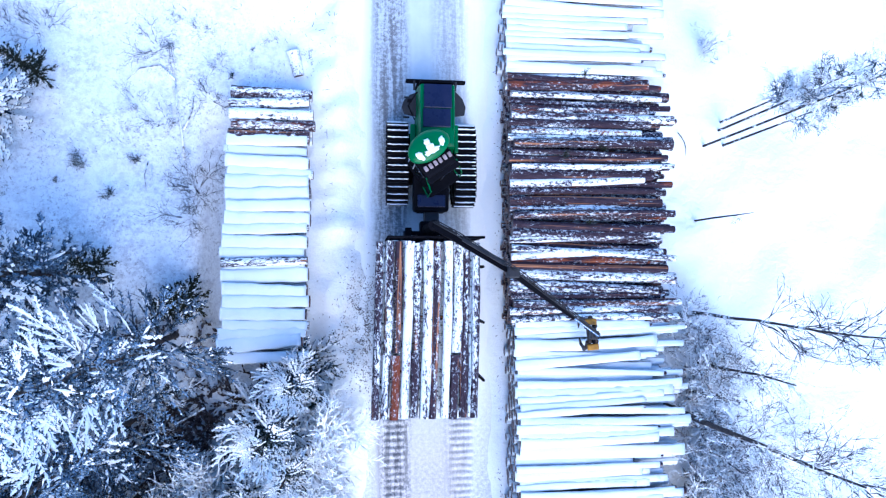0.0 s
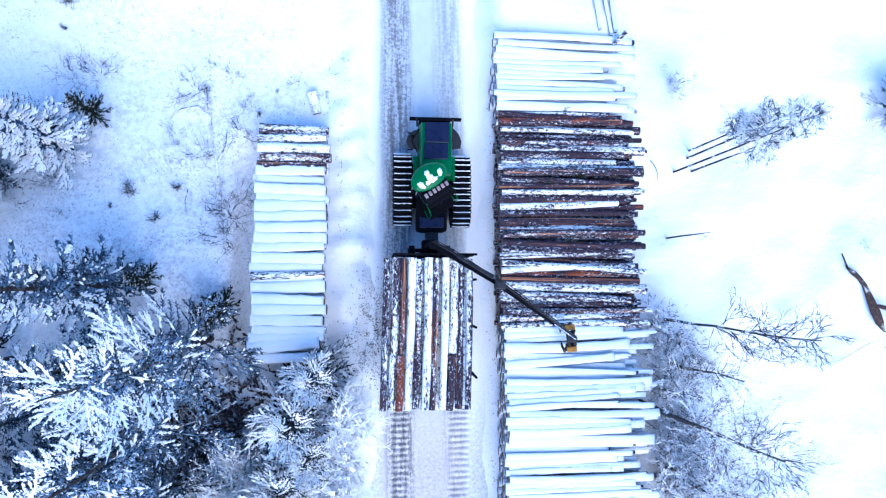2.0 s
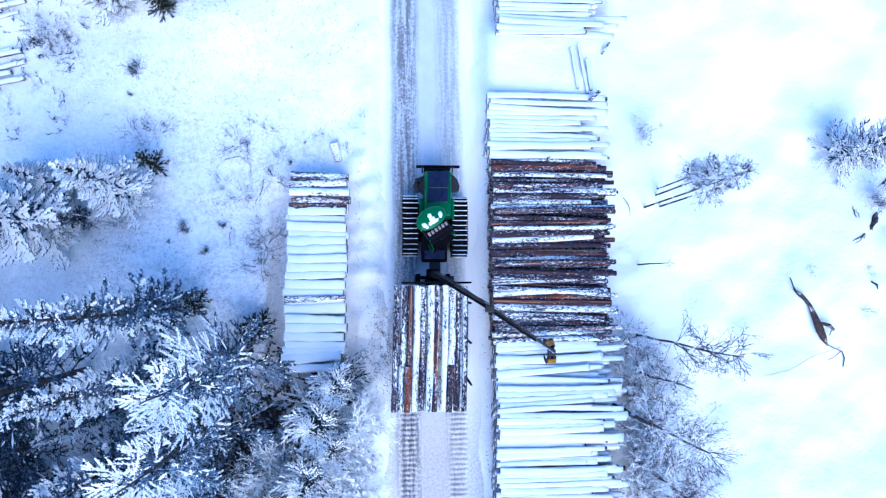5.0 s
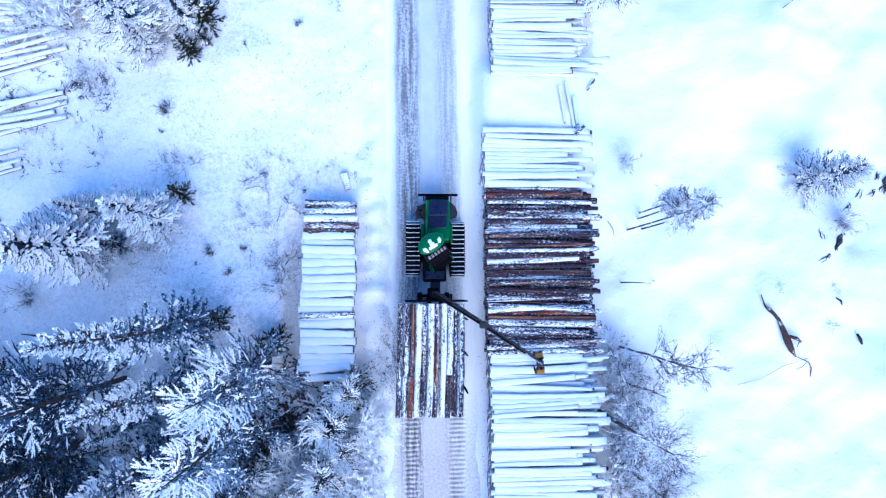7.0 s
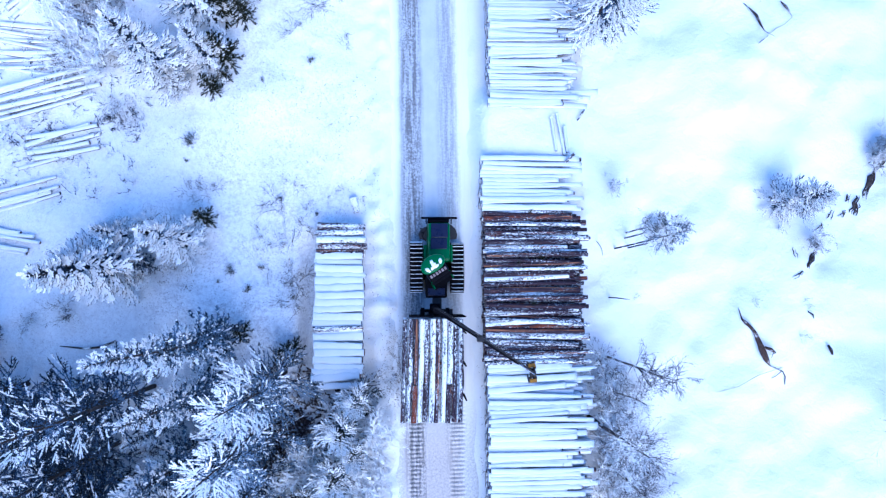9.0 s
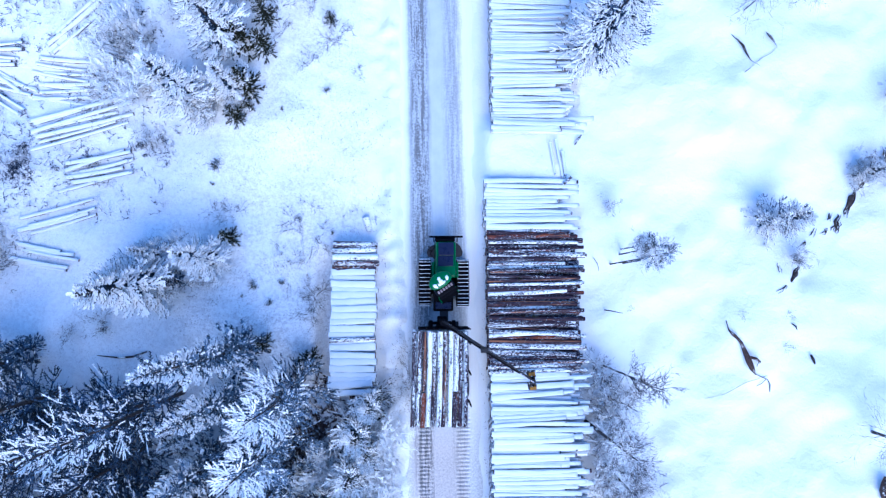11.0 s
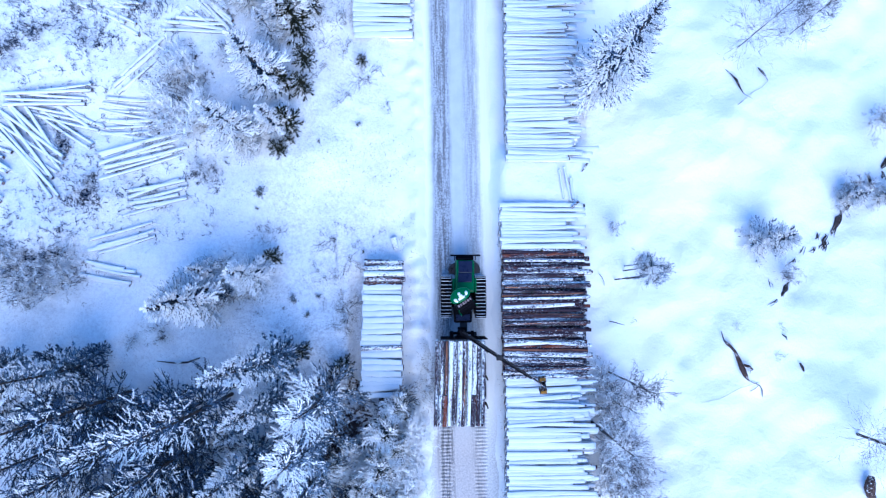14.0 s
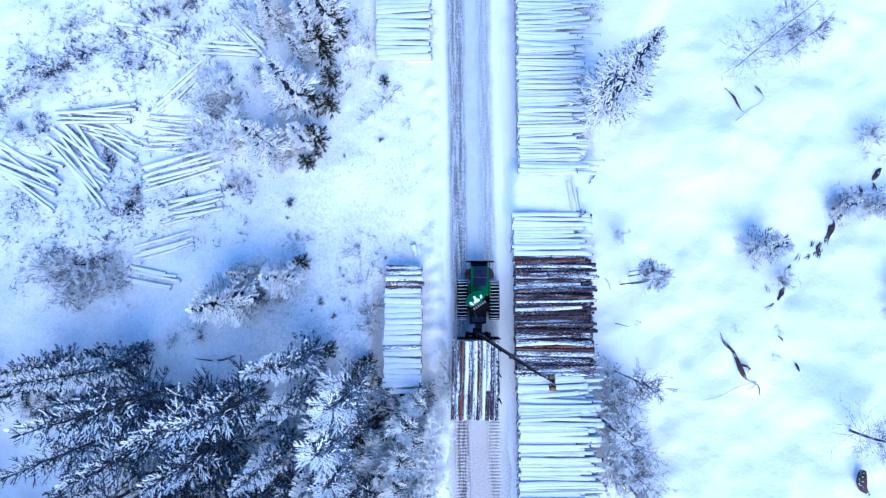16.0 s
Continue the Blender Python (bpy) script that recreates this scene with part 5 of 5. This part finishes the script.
place_all(leafy, [(-3.6, -5.4, 0.8, 0), (-3.9, -4.8, 0.6, 30), (-4.0, -6.1, 0.9, 60), (-3.7, -7.2, 0.8, 110), (-4.2, -8.2, 0.95, 140), (-3.6, -8.5, 0.7, 170), (-3.8, -9.7, 0.9, 210), (-4.6, -9.6, 1.0, 230), (-3.7, -6.8, 0.75, 80), (-3.5, -7.8, 0.7, 150), (-8.2, -4.2, 0.6, 190), (-6.0, -7.0, 0.9, 15), (-6.9, -7.4, 0.8, 95), (-6.3, -8.0, 0.9, 160), (-7.6, -7.9, 0.8, 240), (-3.9, -9.0, 0.8, 250), (-17.2, 12.8, 1.0, 40), (-18.2, 13.6, 0.9, 130), (-17.1, 16.3, 0.8, 200), (-17.8, 17.2, 0.7, 300), (-16.4, 13.6, 0.8, 70), (-14.6, 20.9, 0.9, 20)],
          "frost-covered leafless bush beside taller trees", "bush", "frosted bushes")
brush = shrub("bare_shrub", 33, 9, 0.95, 0.014, 3, M_TWIG, 1.2, (3, 5))
place_all(brush, [(-8.72, 6.04, 1.00, 0), (-8.34, 5.69, 0.60, 67), (-7.44, 6.62, 0.55, 134), (-6.86, 5.60, 0.50, 201), (-9.21, 4.31, 0.60, 268), (-8.41, 3.79, 0.75, 335), (-7.83, 2.52, 0.50, 42), (-7.14, 4.45, 0.90, 109), (-7.40, 1.66, 1.15, 176), (-7.32, 1.38, 1.00, 243), (-7.54, 0.73, 1.00, 310), (-6.62, 2.29, 0.50, 17), (-12.80, 6.32, 0.90, 84), (-11.82, 6.32, 1.00, 151), (-12.17, 6.84, 0.30, 218), (-12.55, 1.47, 0.30, 285), (-5.30, 6.62, 0.35, 352), (-4.14, 6.04, 0.30, 59), (-8.16, 6.97, 0.30, 126), (-7.7, 14.85, 0.9, 10), (-5.02, 14.25, 0.6, 70), (-6.2, 16.35, 1.5, 15), (-6.45, 16.1, 0.9, 95), (-8.1, 19.5, 1.1, 175), (-7.6, 18.0, 0.9, 40), (-8.6, 21.3, 1.0, 75), (-9.25, 19.7, 1.2, 60), (-7.45, 19.7, 0.8, 250), (-9.3, 16.6, 1.1, 20), (-9.4, 17.9, 1.3, 140), (9.0, 16.9, 0.8, 60), (10.3, 0.9, 0.28, 0), (16.15, 0.6, 0.35, 50), (18.8, 0.5, 0.4, 90), (18.73, -1.3, 0.5, 140), (24.9, 11.8, 0.5, 30), (26.0, 11.5, 0.5, 200)],
          "bare twiggy shrub poking through the snow", "shrub", "twiggy shrubs of the clearing")
sprig = shrub("spruce_sapling", 41, 12, 0.62, 0.015, 2, M_SPRUCE_BARE, 0.55, (4, 7))
place_all(sprig, [(-12.57, 8.86, 1.15, 0), (-10.56, 2.37, 0.8, 50), (-9.19, 2.53, 0.55, 110), (-9.79, 1.40, 0.65, 170), (-11.19, 1.80, 0.3, 20), (-12.89, 7.90, 0.4, 90), (-6.49, 5.23, 0.4, 200), (-5.87, 6.19, 0.25, 10), (-11.25, 11.4, 1.1, 280), (-6.7, 13.1, 0.6, 330), (-9.1, 12.0, 0.4, 40)],
          "small green spruce sapling half buried in snow", "sapling", "saplings of the clearing")

for x, y, z, k in ((4.33, 5.16, 1.64, 0.0), (4.84, 2.88, 1.64, 1.7), (3.67, 2.63, 1.64, 3.4), (4.44, 0.58, 1.64, 5.1)):
    tagged(copy_thing(sprig, Matrix.LocRotScale((x, y, z), Euler((0, 0, k)), (0.38, 0.38, 0.38))), "green spruce sprig lying on the log pile", "twig", "sprigs on the log pile")
# dark heath between the trees of the stand
rng = np.random.RandomState(51)
out, shade = [], []
for k in range(210):
    x, y = rng.uniform(-9.4, -4.8), rng.uniform(-10.5, -2.6)
    if value_noise(np.array([x * 0.5]), np.array([y * 0.5 + 20]))[0] < -0.22 - 0.8 * (-7.3 < x < -5.0) or (x > -6.8 and y > -3.75):
        continue
    for q in range(5):
        a = rng.uniform(0, 2 * np.pi)
        shoots(rng, np.array([x + rng.uniform(-0.35, 0.35), y + rng.uniform(-0.35, 0.35), h(x, y) - 0.05]), np.array([math.cos(a), math.sin(a), rng.uniform(0.2, 1.3)]), rng.uniform(0.35, 0.8), 0.060, 1, out, 50, (2, 5))
# navy twigs over the snow, standing in for deep shade between the trees
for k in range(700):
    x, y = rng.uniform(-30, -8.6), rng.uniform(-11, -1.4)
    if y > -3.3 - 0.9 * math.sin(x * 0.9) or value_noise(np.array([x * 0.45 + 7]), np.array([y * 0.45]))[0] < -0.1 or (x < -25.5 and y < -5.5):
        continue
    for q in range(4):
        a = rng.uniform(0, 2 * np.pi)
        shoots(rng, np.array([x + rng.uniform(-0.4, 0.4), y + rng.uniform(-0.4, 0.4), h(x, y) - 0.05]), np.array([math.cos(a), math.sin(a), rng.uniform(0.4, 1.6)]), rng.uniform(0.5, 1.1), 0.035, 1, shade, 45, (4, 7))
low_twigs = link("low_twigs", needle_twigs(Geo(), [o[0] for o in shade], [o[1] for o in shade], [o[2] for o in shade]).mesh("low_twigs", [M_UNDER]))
tagged(low_twigs, "frosted low twigs added to darken the snow of the stand", "undergrowth", kind="stuff")
heath = link("heath", needle_twigs(Geo(), [o[0] for o in out], [o[1] for o in out], [o[2] for o in out]).mesh("heath", [M_HEATH]))
tagged(heath, "dark brown heath under the dense trees", "heath", kind="stuff")

# ---- fallen wood and litter ----
def crooked(name, label, pts, radii, mat):
    root = link(name, tube(Geo(), pts, radii, 10).mesh(name, [mat], True))
    tagged(root, label, "fallen log")
    return root


def low(x, y, up=0.1):
    return (x, y, h(x, y) + up)


trunk = crooked("fallen_log", "dark curved fallen trunk with a broken root end in open snow", [low(15.34, 0.22, 0.05), low(15.36, -0.1, 0.14), low(15.42, -0.32, 0.16), low(15.58, -0.5, 0.18), low(15.8, -0.72, 0.16), low(16.05, -1.0, 0.16), low(16.25, -1.5, 0.2), low(16.42, -2.0, 0.26), low(16.6, -2.4, 0.2), low(16.85, -2.75, 0.08)], (0.02, 0.03, 0.045, 0.10, 0.08, 0.09, 0.13, 0.17, 0.14, 0.03), M_ROT)
part("broken_knob", tube(Geo(), [low(16.45, -1.75, 0.3), low(16.72, -1.85, 0.36), low(16.95, -2.0, 0.22), low(16.85, -2.3, 0.16)], (0.07, 0.09, 0.07, 0.03), 9), M_ROT, trunk, "dark broken root knob")
part("root_tail", tube(Geo(), [low(16.8, -2.7, 0.06), low(17.1, -2.85, 0.1), low(17.45, -3.0, 0.14), low(17.7, -3.3, 0.12), low(17.85, -3.75, 0.02)], (0.03, 0.02, 0.025, 0.035, 0.02), 7), M_ROT, trunk)
part("root_tail", tube(Geo(), [low(17.4, -3.0, 0.1), low(17.2, -3.25, 0.1), low(17.05, -3.4, 0.02)], (0.02, 0.02, 0.012), 7), M_ROT, trunk)
crooked("stump", "leaning broken stump with a frosted top in the snow", [low(23.5, -8.2, 0.35), low(23.42, -8.55, 0.42), low(23.4, -8.95, 0.36), low(23.6, -9.4, 0.2), low(24.1, -9.85, 0.0)], (0.16, 0.26, 0.30, 0.24, 0.05), M_ROT)
crooked("standing_stick", "thin bare dead sapling standing in the snow", [(8.8, 0.84, h(8.8, 0.84) - 0.1), (8.78, 0.83, 1.2), (8.74, 0.80, 2.4), (8.71, 0.79, 3.3)], (0.035, 0.03, 0.022, 0.008), M_TRUNK)
crooked("fallen_branch", "thin dark branch on the snow", [low(16.04, 16.4, 0.05), low(16.35, 16.05), low(16.6, 15.65, 0.12), low(16.75, 15.2, 0.08), low(16.95, 14.75, 0.02), low(17.4, 14.4, 0.0)], (0.015, 0.035, 0.07, 0.05, 0.012, 0.01), M_TRUNK)
crooked("fallen_branch", "short dark branch on the snow", [low(18.0, 16.45), low(18.2, 16.2, 0.14), low(18.45, 15.9, 0.08), low(18.55, 15.6, 0.06), low(18.1, 15.15, 0.05), low(17.5, 14.85, 0.02), low(17.0, 14.4), low(16.55, 14.05)], (0.02, 0.07, 0.03, 0.008, 0.008, 0.01, 0.02, 0.02), M_TRUNK)
crooked("fallen_branch", "short dark stub in the snow", [low(20.05, -1.7), low(20.16, -1.95, 0.14), low(20.25, -2.2)], (0.05, 0.08, 0.05), M_TRUNK)
crooked("fallen_branch", "dark bough lying under the trees", [low(-16.2, -1.15, 0.08), low(-16.9, -1.4, 0.12), low(-17.6, -1.45, 0.12), low(-18.8, -1.33, 0.03)], (0.04, 0.06, 0.05, 0.02), M_TRUNK)
crooked("fallen_branch", "dark stick in the snow beside the pile", [low(7.1, 10.1, 0.1), low(7.3, 10.4, 0.2), low(7.55, 10.75, 0.15)], (0.04, 0.06, 0.04), M_BARK_WHITE)
crooked("fallen_branch", "dark stick at the end of the pile", [low(6.2, 7.7, 0.5), low(6.6, 8.1, 0.75)], (0.06, 0.08), M_BARK_WHITE)
crooked("fallen_branch", "long thin twig lying across the snow", [low(14.1, -4.1, 0.04), low(15.2, -3.8, 0.06), low(16.3, -3.2, 0.08), low(17.5, -2.8, 0.06)], (0.004, 0.008, 0.011, 0.008), M_TRUNK)
crooked("fallen_branch", "thin bent stalk in the snow", [low(8.12, 3.80), low(8.26, 3.66, 0.12), low(8.37, 3.48, 0.18), low(8.45, 3.28, 0.14), low(8.49, 3.05)], (0.014, 0.018, 0.018, 0.015, 0.008), M_TRUNK)
for k, (x, y) in enumerate(((19.05, -0.1), (18.4, 20.9))):
    crooked("fallen_branch", "dark twig end showing in the snow", [low(x - 0.12, y + 0.14, 0.02), low(x, y, 0.2), low(x + 0.15, y - 0.2, 0.05)], (0.03, 0.05, 0.02), M_TRUNK)
# the dark edge of a small stream cut into the snow
rng = np.random.RandomState(77)
geo = Geo()
cuts = (((22.9, 7.5), (22.6, 6.85), (22.24, 6.0), 0.16), ((23.45, 8.0), (23.2, 7.8), (23.0, 7.45), 0.10), ((22.05, 6.2), (21.82, 5.7), (21.5, 5.2), 0.07), ((21.95, 5.75), (21.85, 5.4), (21.75, 5.1), 0.08), ((21.3, 5.3), (21.1, 5.12), (20.9, 5.0), 0.06),
        ((20.05, 4.65), (19.9, 4.45), (19.7, 4.25), 0.05), ((19.55, 3.2), (19.27, 2.7), (18.92, 2.35), 0.14), ((18.7, 2.15), (18.4, 2.0), (18.1, 1.8), 0.045), ((18.25, 3.4), (18.3, 3.1), (18.38, 2.9), 0.035), ((26.0, 10.95), (25.7, 10.55), (25.36, 10.1), 0.14),
        ((25.47, 10.0), (25.5, 9.75), (25.5, 9.45), 0.10), ((24.55, 9.7), (24.6, 9.5), (24.62, 9.25), 0.09), ((20.7, 5.4), (20.5, 5.1), (20.4, 4.9), 0.04), ((21.6, 6.3), (21.45, 6.0), (21.4, 5.8), 0.04))
for a, c, b, thick in cuts:
    for q in range(2):
        pts = []
        for f in np.linspace(0, 1, 7):
            x = (1 - f) ** 2 * a[0] + 2 * f * (1 - f) * c[0] + f * f * b[0] + rng.uniform(-0.06, 0.06) + 0.12 * q
            y = (1 - f) ** 2 * a[1] + 2 * f * (1 - f) * c[1] + f * f * b[1] + rng.uniform(-0.06, 0.06) - 0.05 * q
            pts.append((x, y, h(x, y) + 0.02))
        tube(geo, pts, [thick * (1.0 - 0.55 * q) * w * rng.uniform(0.6, 1.3) for w in (0.2, 0.6, 0.9, 1, 0.8, 0.5, 0.15)], 8)
ob = link("stream_bank", geo.mesh("stream_bank", [M_TRUNK]))
tagged(ob, "dark broken bank of a small stream in the snow", "stream bank", kind="structure")

lay_log(short_brown[1], Matrix.LocRotScale((-4.62, 6.1, h(-4.6, 5.8) + 0.06), Euler((0.4, 0.06, radians(-76))), (0.32, 1.1, 1.1)), "short frosted log end half buried in snow beside the pile", "log ends in the gap", "log_end")

# a bare frosted branch that leans out of the stand
branch = crooked("leaning_branch", "bare pale frosted branch leaning out of the stand", [(-8.99, -5.65, 1.2), (-8.39, -5.45, 1.2), (-7.81, -5.29, 1.2), (-7.28, -5.0, 1.2), (-6.86, -4.76, 1.2)], (0.008, 0.016, 0.022, 0.028, 0.035), M_RIME)
part("twig", tube(Geo(), [(-8.04, -5.36, 1.2), (-8.28, -5.09, 1.2), (-8.4, -4.92, 1.2)], (0.014, 0.010, 0.004), 6), M_RIME, branch)
part("twig", tube(Geo(), [(-7.66, -5.21, 1.2), (-7.78, -5.58, 1.2), (-7.93, -5.78, 1.2)], (0.014, 0.010, 0.004), 6), M_RIME, branch)
# pale dead stems lying across the clearing
for pts, r in (([(-7.78, 2.52), (-7.9, 3.44), (-8.08, 4.3), (-8.14, 5.02)], 0.035), ([(-7.84, 3.44), (-7.62, 4.02), (-7.57, 4.53)], 0.03), ([(-8.14, 5.02), (-8.57, 5.46), (-9.13, 5.31), (-9.5, 4.94)], 0.025), ([(-8.82, 2.44), (-8.9, 2.02), (-8.78, 1.53)], 0.018), ([(-8.74, 2.36), (-8.7, 1.96), (-8.76, 1.59)], 0.016), ([(-8.35, 3.3), (-8.18, 3.73), (-8.25, 4.25)], 0.022)):
    crooked("fallen_branch", "pale frosted dead stem lying in the clearing", [low(x, y, 0.06) for x, y in pts], [r * f for f in np.linspace(1.0, 0.4, len(pts))], M_RIME)
# felled stems lying in fans over the far clearing
fell = [log_kind(5.0, r, 170 + i, M_BARK_WHITE, 0.03, 1.0, 0.5, M_SNOW) for i, r in enumerate((0.085, 0.10, 0.09, 0.11))]
rng = np.random.RandomState(21)
for cx, cy, turn, fan, n, long in ((-25.8, 14.9, -2, 9, 6, 1.15), (-24.9, 13.8, -24, 14, 7, 0.95), (-26.8, 11.9, -42, 15, 11, 1.1), (-30.4, 11.2, -28, 13, 10, 1.1), (-20.1, 11.5, 15, 3, 7, 1.1), (-19.1, 8.9, 15, 5, 6, 0.75), (-20.4, 16.6, 42, 7, 7, 0.75), (-21.0, 13.7, -6, 9, 9, 0.7), (-16.7, 19.5, -4, 5, 4, 0.85), (-15.9, 20.6, -42, 6, 7, 0.75), (-21.3, 6.2, 20, 4, 4, 0.8), (-21.8, 4.1, -12, 6, 5, 0.6), (-22.5, 20.6, -20, 14, 6, 0.9), (-18.6, 15.8, -12, 8, 4, 0.6)):
    for k in range(n):
        a = radians(turn + rng.uniform(-fan, fan))
        x, y = cx + rng.uniform(-0.4, 0.4), cy + (k - n / 2) * 0.27 + rng.uniform(-0.1, 0.1)
        L = 5.0 * long * rng.uniform(0.75, 1.05)
        x0, y0 = x - math.cos(a) * L / 2, y - math.sin(a) * L / 2
        x1, y1 = x + math.cos(a) * L / 2, y + math.sin(a) * L / 2
        z0, z1 = h(x0, y0) - 0.03 + 0.03 * (k % 3), h(x1, y1) + 0.02 + 0.05 * (k % 3)
        m = Matrix.LocRotScale((x0, y0, z0), Euler((0, -math.asin((z1 - z0) / L), a)), (L / 5.0, 1, 1))
        lay_log(fell[rng.randint(4)], m, "felled slender stem half buried in snow", "felled stems of the clearing", "felled_log", ends=k % 2 == 0)

# litter: dead grass over the clearing, low frosted growth over the felled ground
rng = np.random.RandomState(31)
n = 4500
x, y = rng.uniform(-15, -3.2, n), rng.uniform(-3.5, 13, n)
keep = (value_noise(x * 0.35 + 3, y * 0.35) + 0.7 * value_noise(x * 1.3, y * 1.3) > 0.08) & ~((x > -6.8) & (x < -3.7) & (y > -3.9) & (y < 5.1))
x, y = x[keep], y[keep]
z = height(x, y)
a, ln = rng.uniform(0, 2 * np.pi, len(x)), rng.uniform(0.04, 0.14, len(x)) * (1 + (rng.rand(len(x)) > 0.95) * 2.0)
tip = np.stack([x + ln * np.cos(a), y + ln * np.sin(a), z + ln * rng.uniform(0.1, 0.9, len(x))], -1)
grass = link("dead_grass", spindles(Geo(), np.stack([x, y, z - 0.02], -1), tip, 0.004 + 0.006 * rng.rand(len(x)), flat=1.0).mesh("dead_grass", [M_TWIG]))
tagged(grass, "scattered dead grass and litter in the snow", "dead grass", kind="stuff")
# bark and twig litter trodden into the verge beside the load and the foot of the piles
n = 1700
x = np.concatenate([rng.normal(-2.4, 0.33, n), rng.normal(-3.4, 0.35, 300), rng.normal(1.95, 0.08, 160)])
y = np.concatenate([rng.normal(-2.8, 1.1, n), rng.normal(-4.0, 1.5, 300), rng.uniform(-12, 6, 160)])
z = np.where(np.abs(x + 0.45) < 1.9, np.array([float(max(height(p, q), road_height(p, q))) for p, q in zip(x, y)]), height(x, y))
a, ln = rng.uniform(0, 2 * np.pi, len(x)), rng.uniform(0.03, 0.10, len(x))
tip = np.stack([x + ln * np.cos(a), y + ln * np.sin(a), z + ln * rng.uniform(0.0, 0.4, len(x))], -1)
litter = link("bark_litter", spindles(Geo(), np.stack([x, y, z - 0.005], -1), tip, 0.006 + 0.008 * rng.rand(len(x)), flat=0.8).mesh("bark_litter", [M_ROT]))
tagged(litter, "brown bark and twig litter trodden into the snow", "bark litter", kind="stuff")
out = []
clumps = [(-27.2, 4.6, 1.7, 0.9, 7), (-25.0, 4.6, 1.2, 0.9, 4), (-23.3, 9.2, 0.6, 1.1, 4), (-18.2, 16.3, 0.8, 0.6, 3), (-18.9, 12.9, 0.8, 0.35, 2), (-30.4, 14.0, 1.0, 0.4, 2), (-25.3, 12.1, 0.4, 0.8, 2),
          (-15.8, 10.0, 0.5, 0.4, 1), (-19.7, 9.2, 0.6, 0.4, 1), (-22.8, 18.4, 0.8, 0.8, 2), (-20.2, 20.4, 0.8, 0.5, 2), (-30.8, 8.5, 0.9, 0.5, 1), (-15.0, 21.2, 1.0, 0.6, 2), (-29.5, 18.1, 1.6, 0.8, 2), (-17.4, 14.6, 0.7, 0.7, 2)]
spots = []
for cx, cy, sx, sy, many in clumps:
    spots += [(cx + rng.randn() * sx, cy + rng.randn() * sy) for _ in range(22 * many)]
for k in range(260):      # along an old ditch
    f = rng.uniform(-0.1, 1.15)
    spots.append((-32.3 + 11.7 * f + rng.randn() * 0.35, 16.0 + 6.4 * f + rng.randn() * 0.4))
spots += [(-28.7 + 2.6 * f + rng.randn() * 0.2, 20.9 + 1.2 * f + rng.randn() * 0.2) for f in rng.rand(24)]
spots += [(rng.uniform(-32, -15), rng.uniform(6, 23)) for _ in range(560)]
for x, y in spots:
    for q in range(4):
        a = rng.uniform(0, 2 * np.pi)
        shoots(rng, np.array([x + rng.uniform(-0.3, 0.3), y + rng.uniform(-0.3, 0.3), h(x, y) - 0.05]), np.array([math.cos(a), math.sin(a), rng.uniform(0.1, 1.3)]), rng.uniform(0.2, 0.55), 0.023, 1, out, 45, (4, 6))
under = link("undergrowth", needle_twigs(Geo(), [o[0] for o in out], [o[1] for o in out], [o[2] for o in out]).mesh("undergrowth", [M_UNDER]))
tagged(under, "low frosted undergrowth over the felled ground", "undergrowth", kind="stuff")
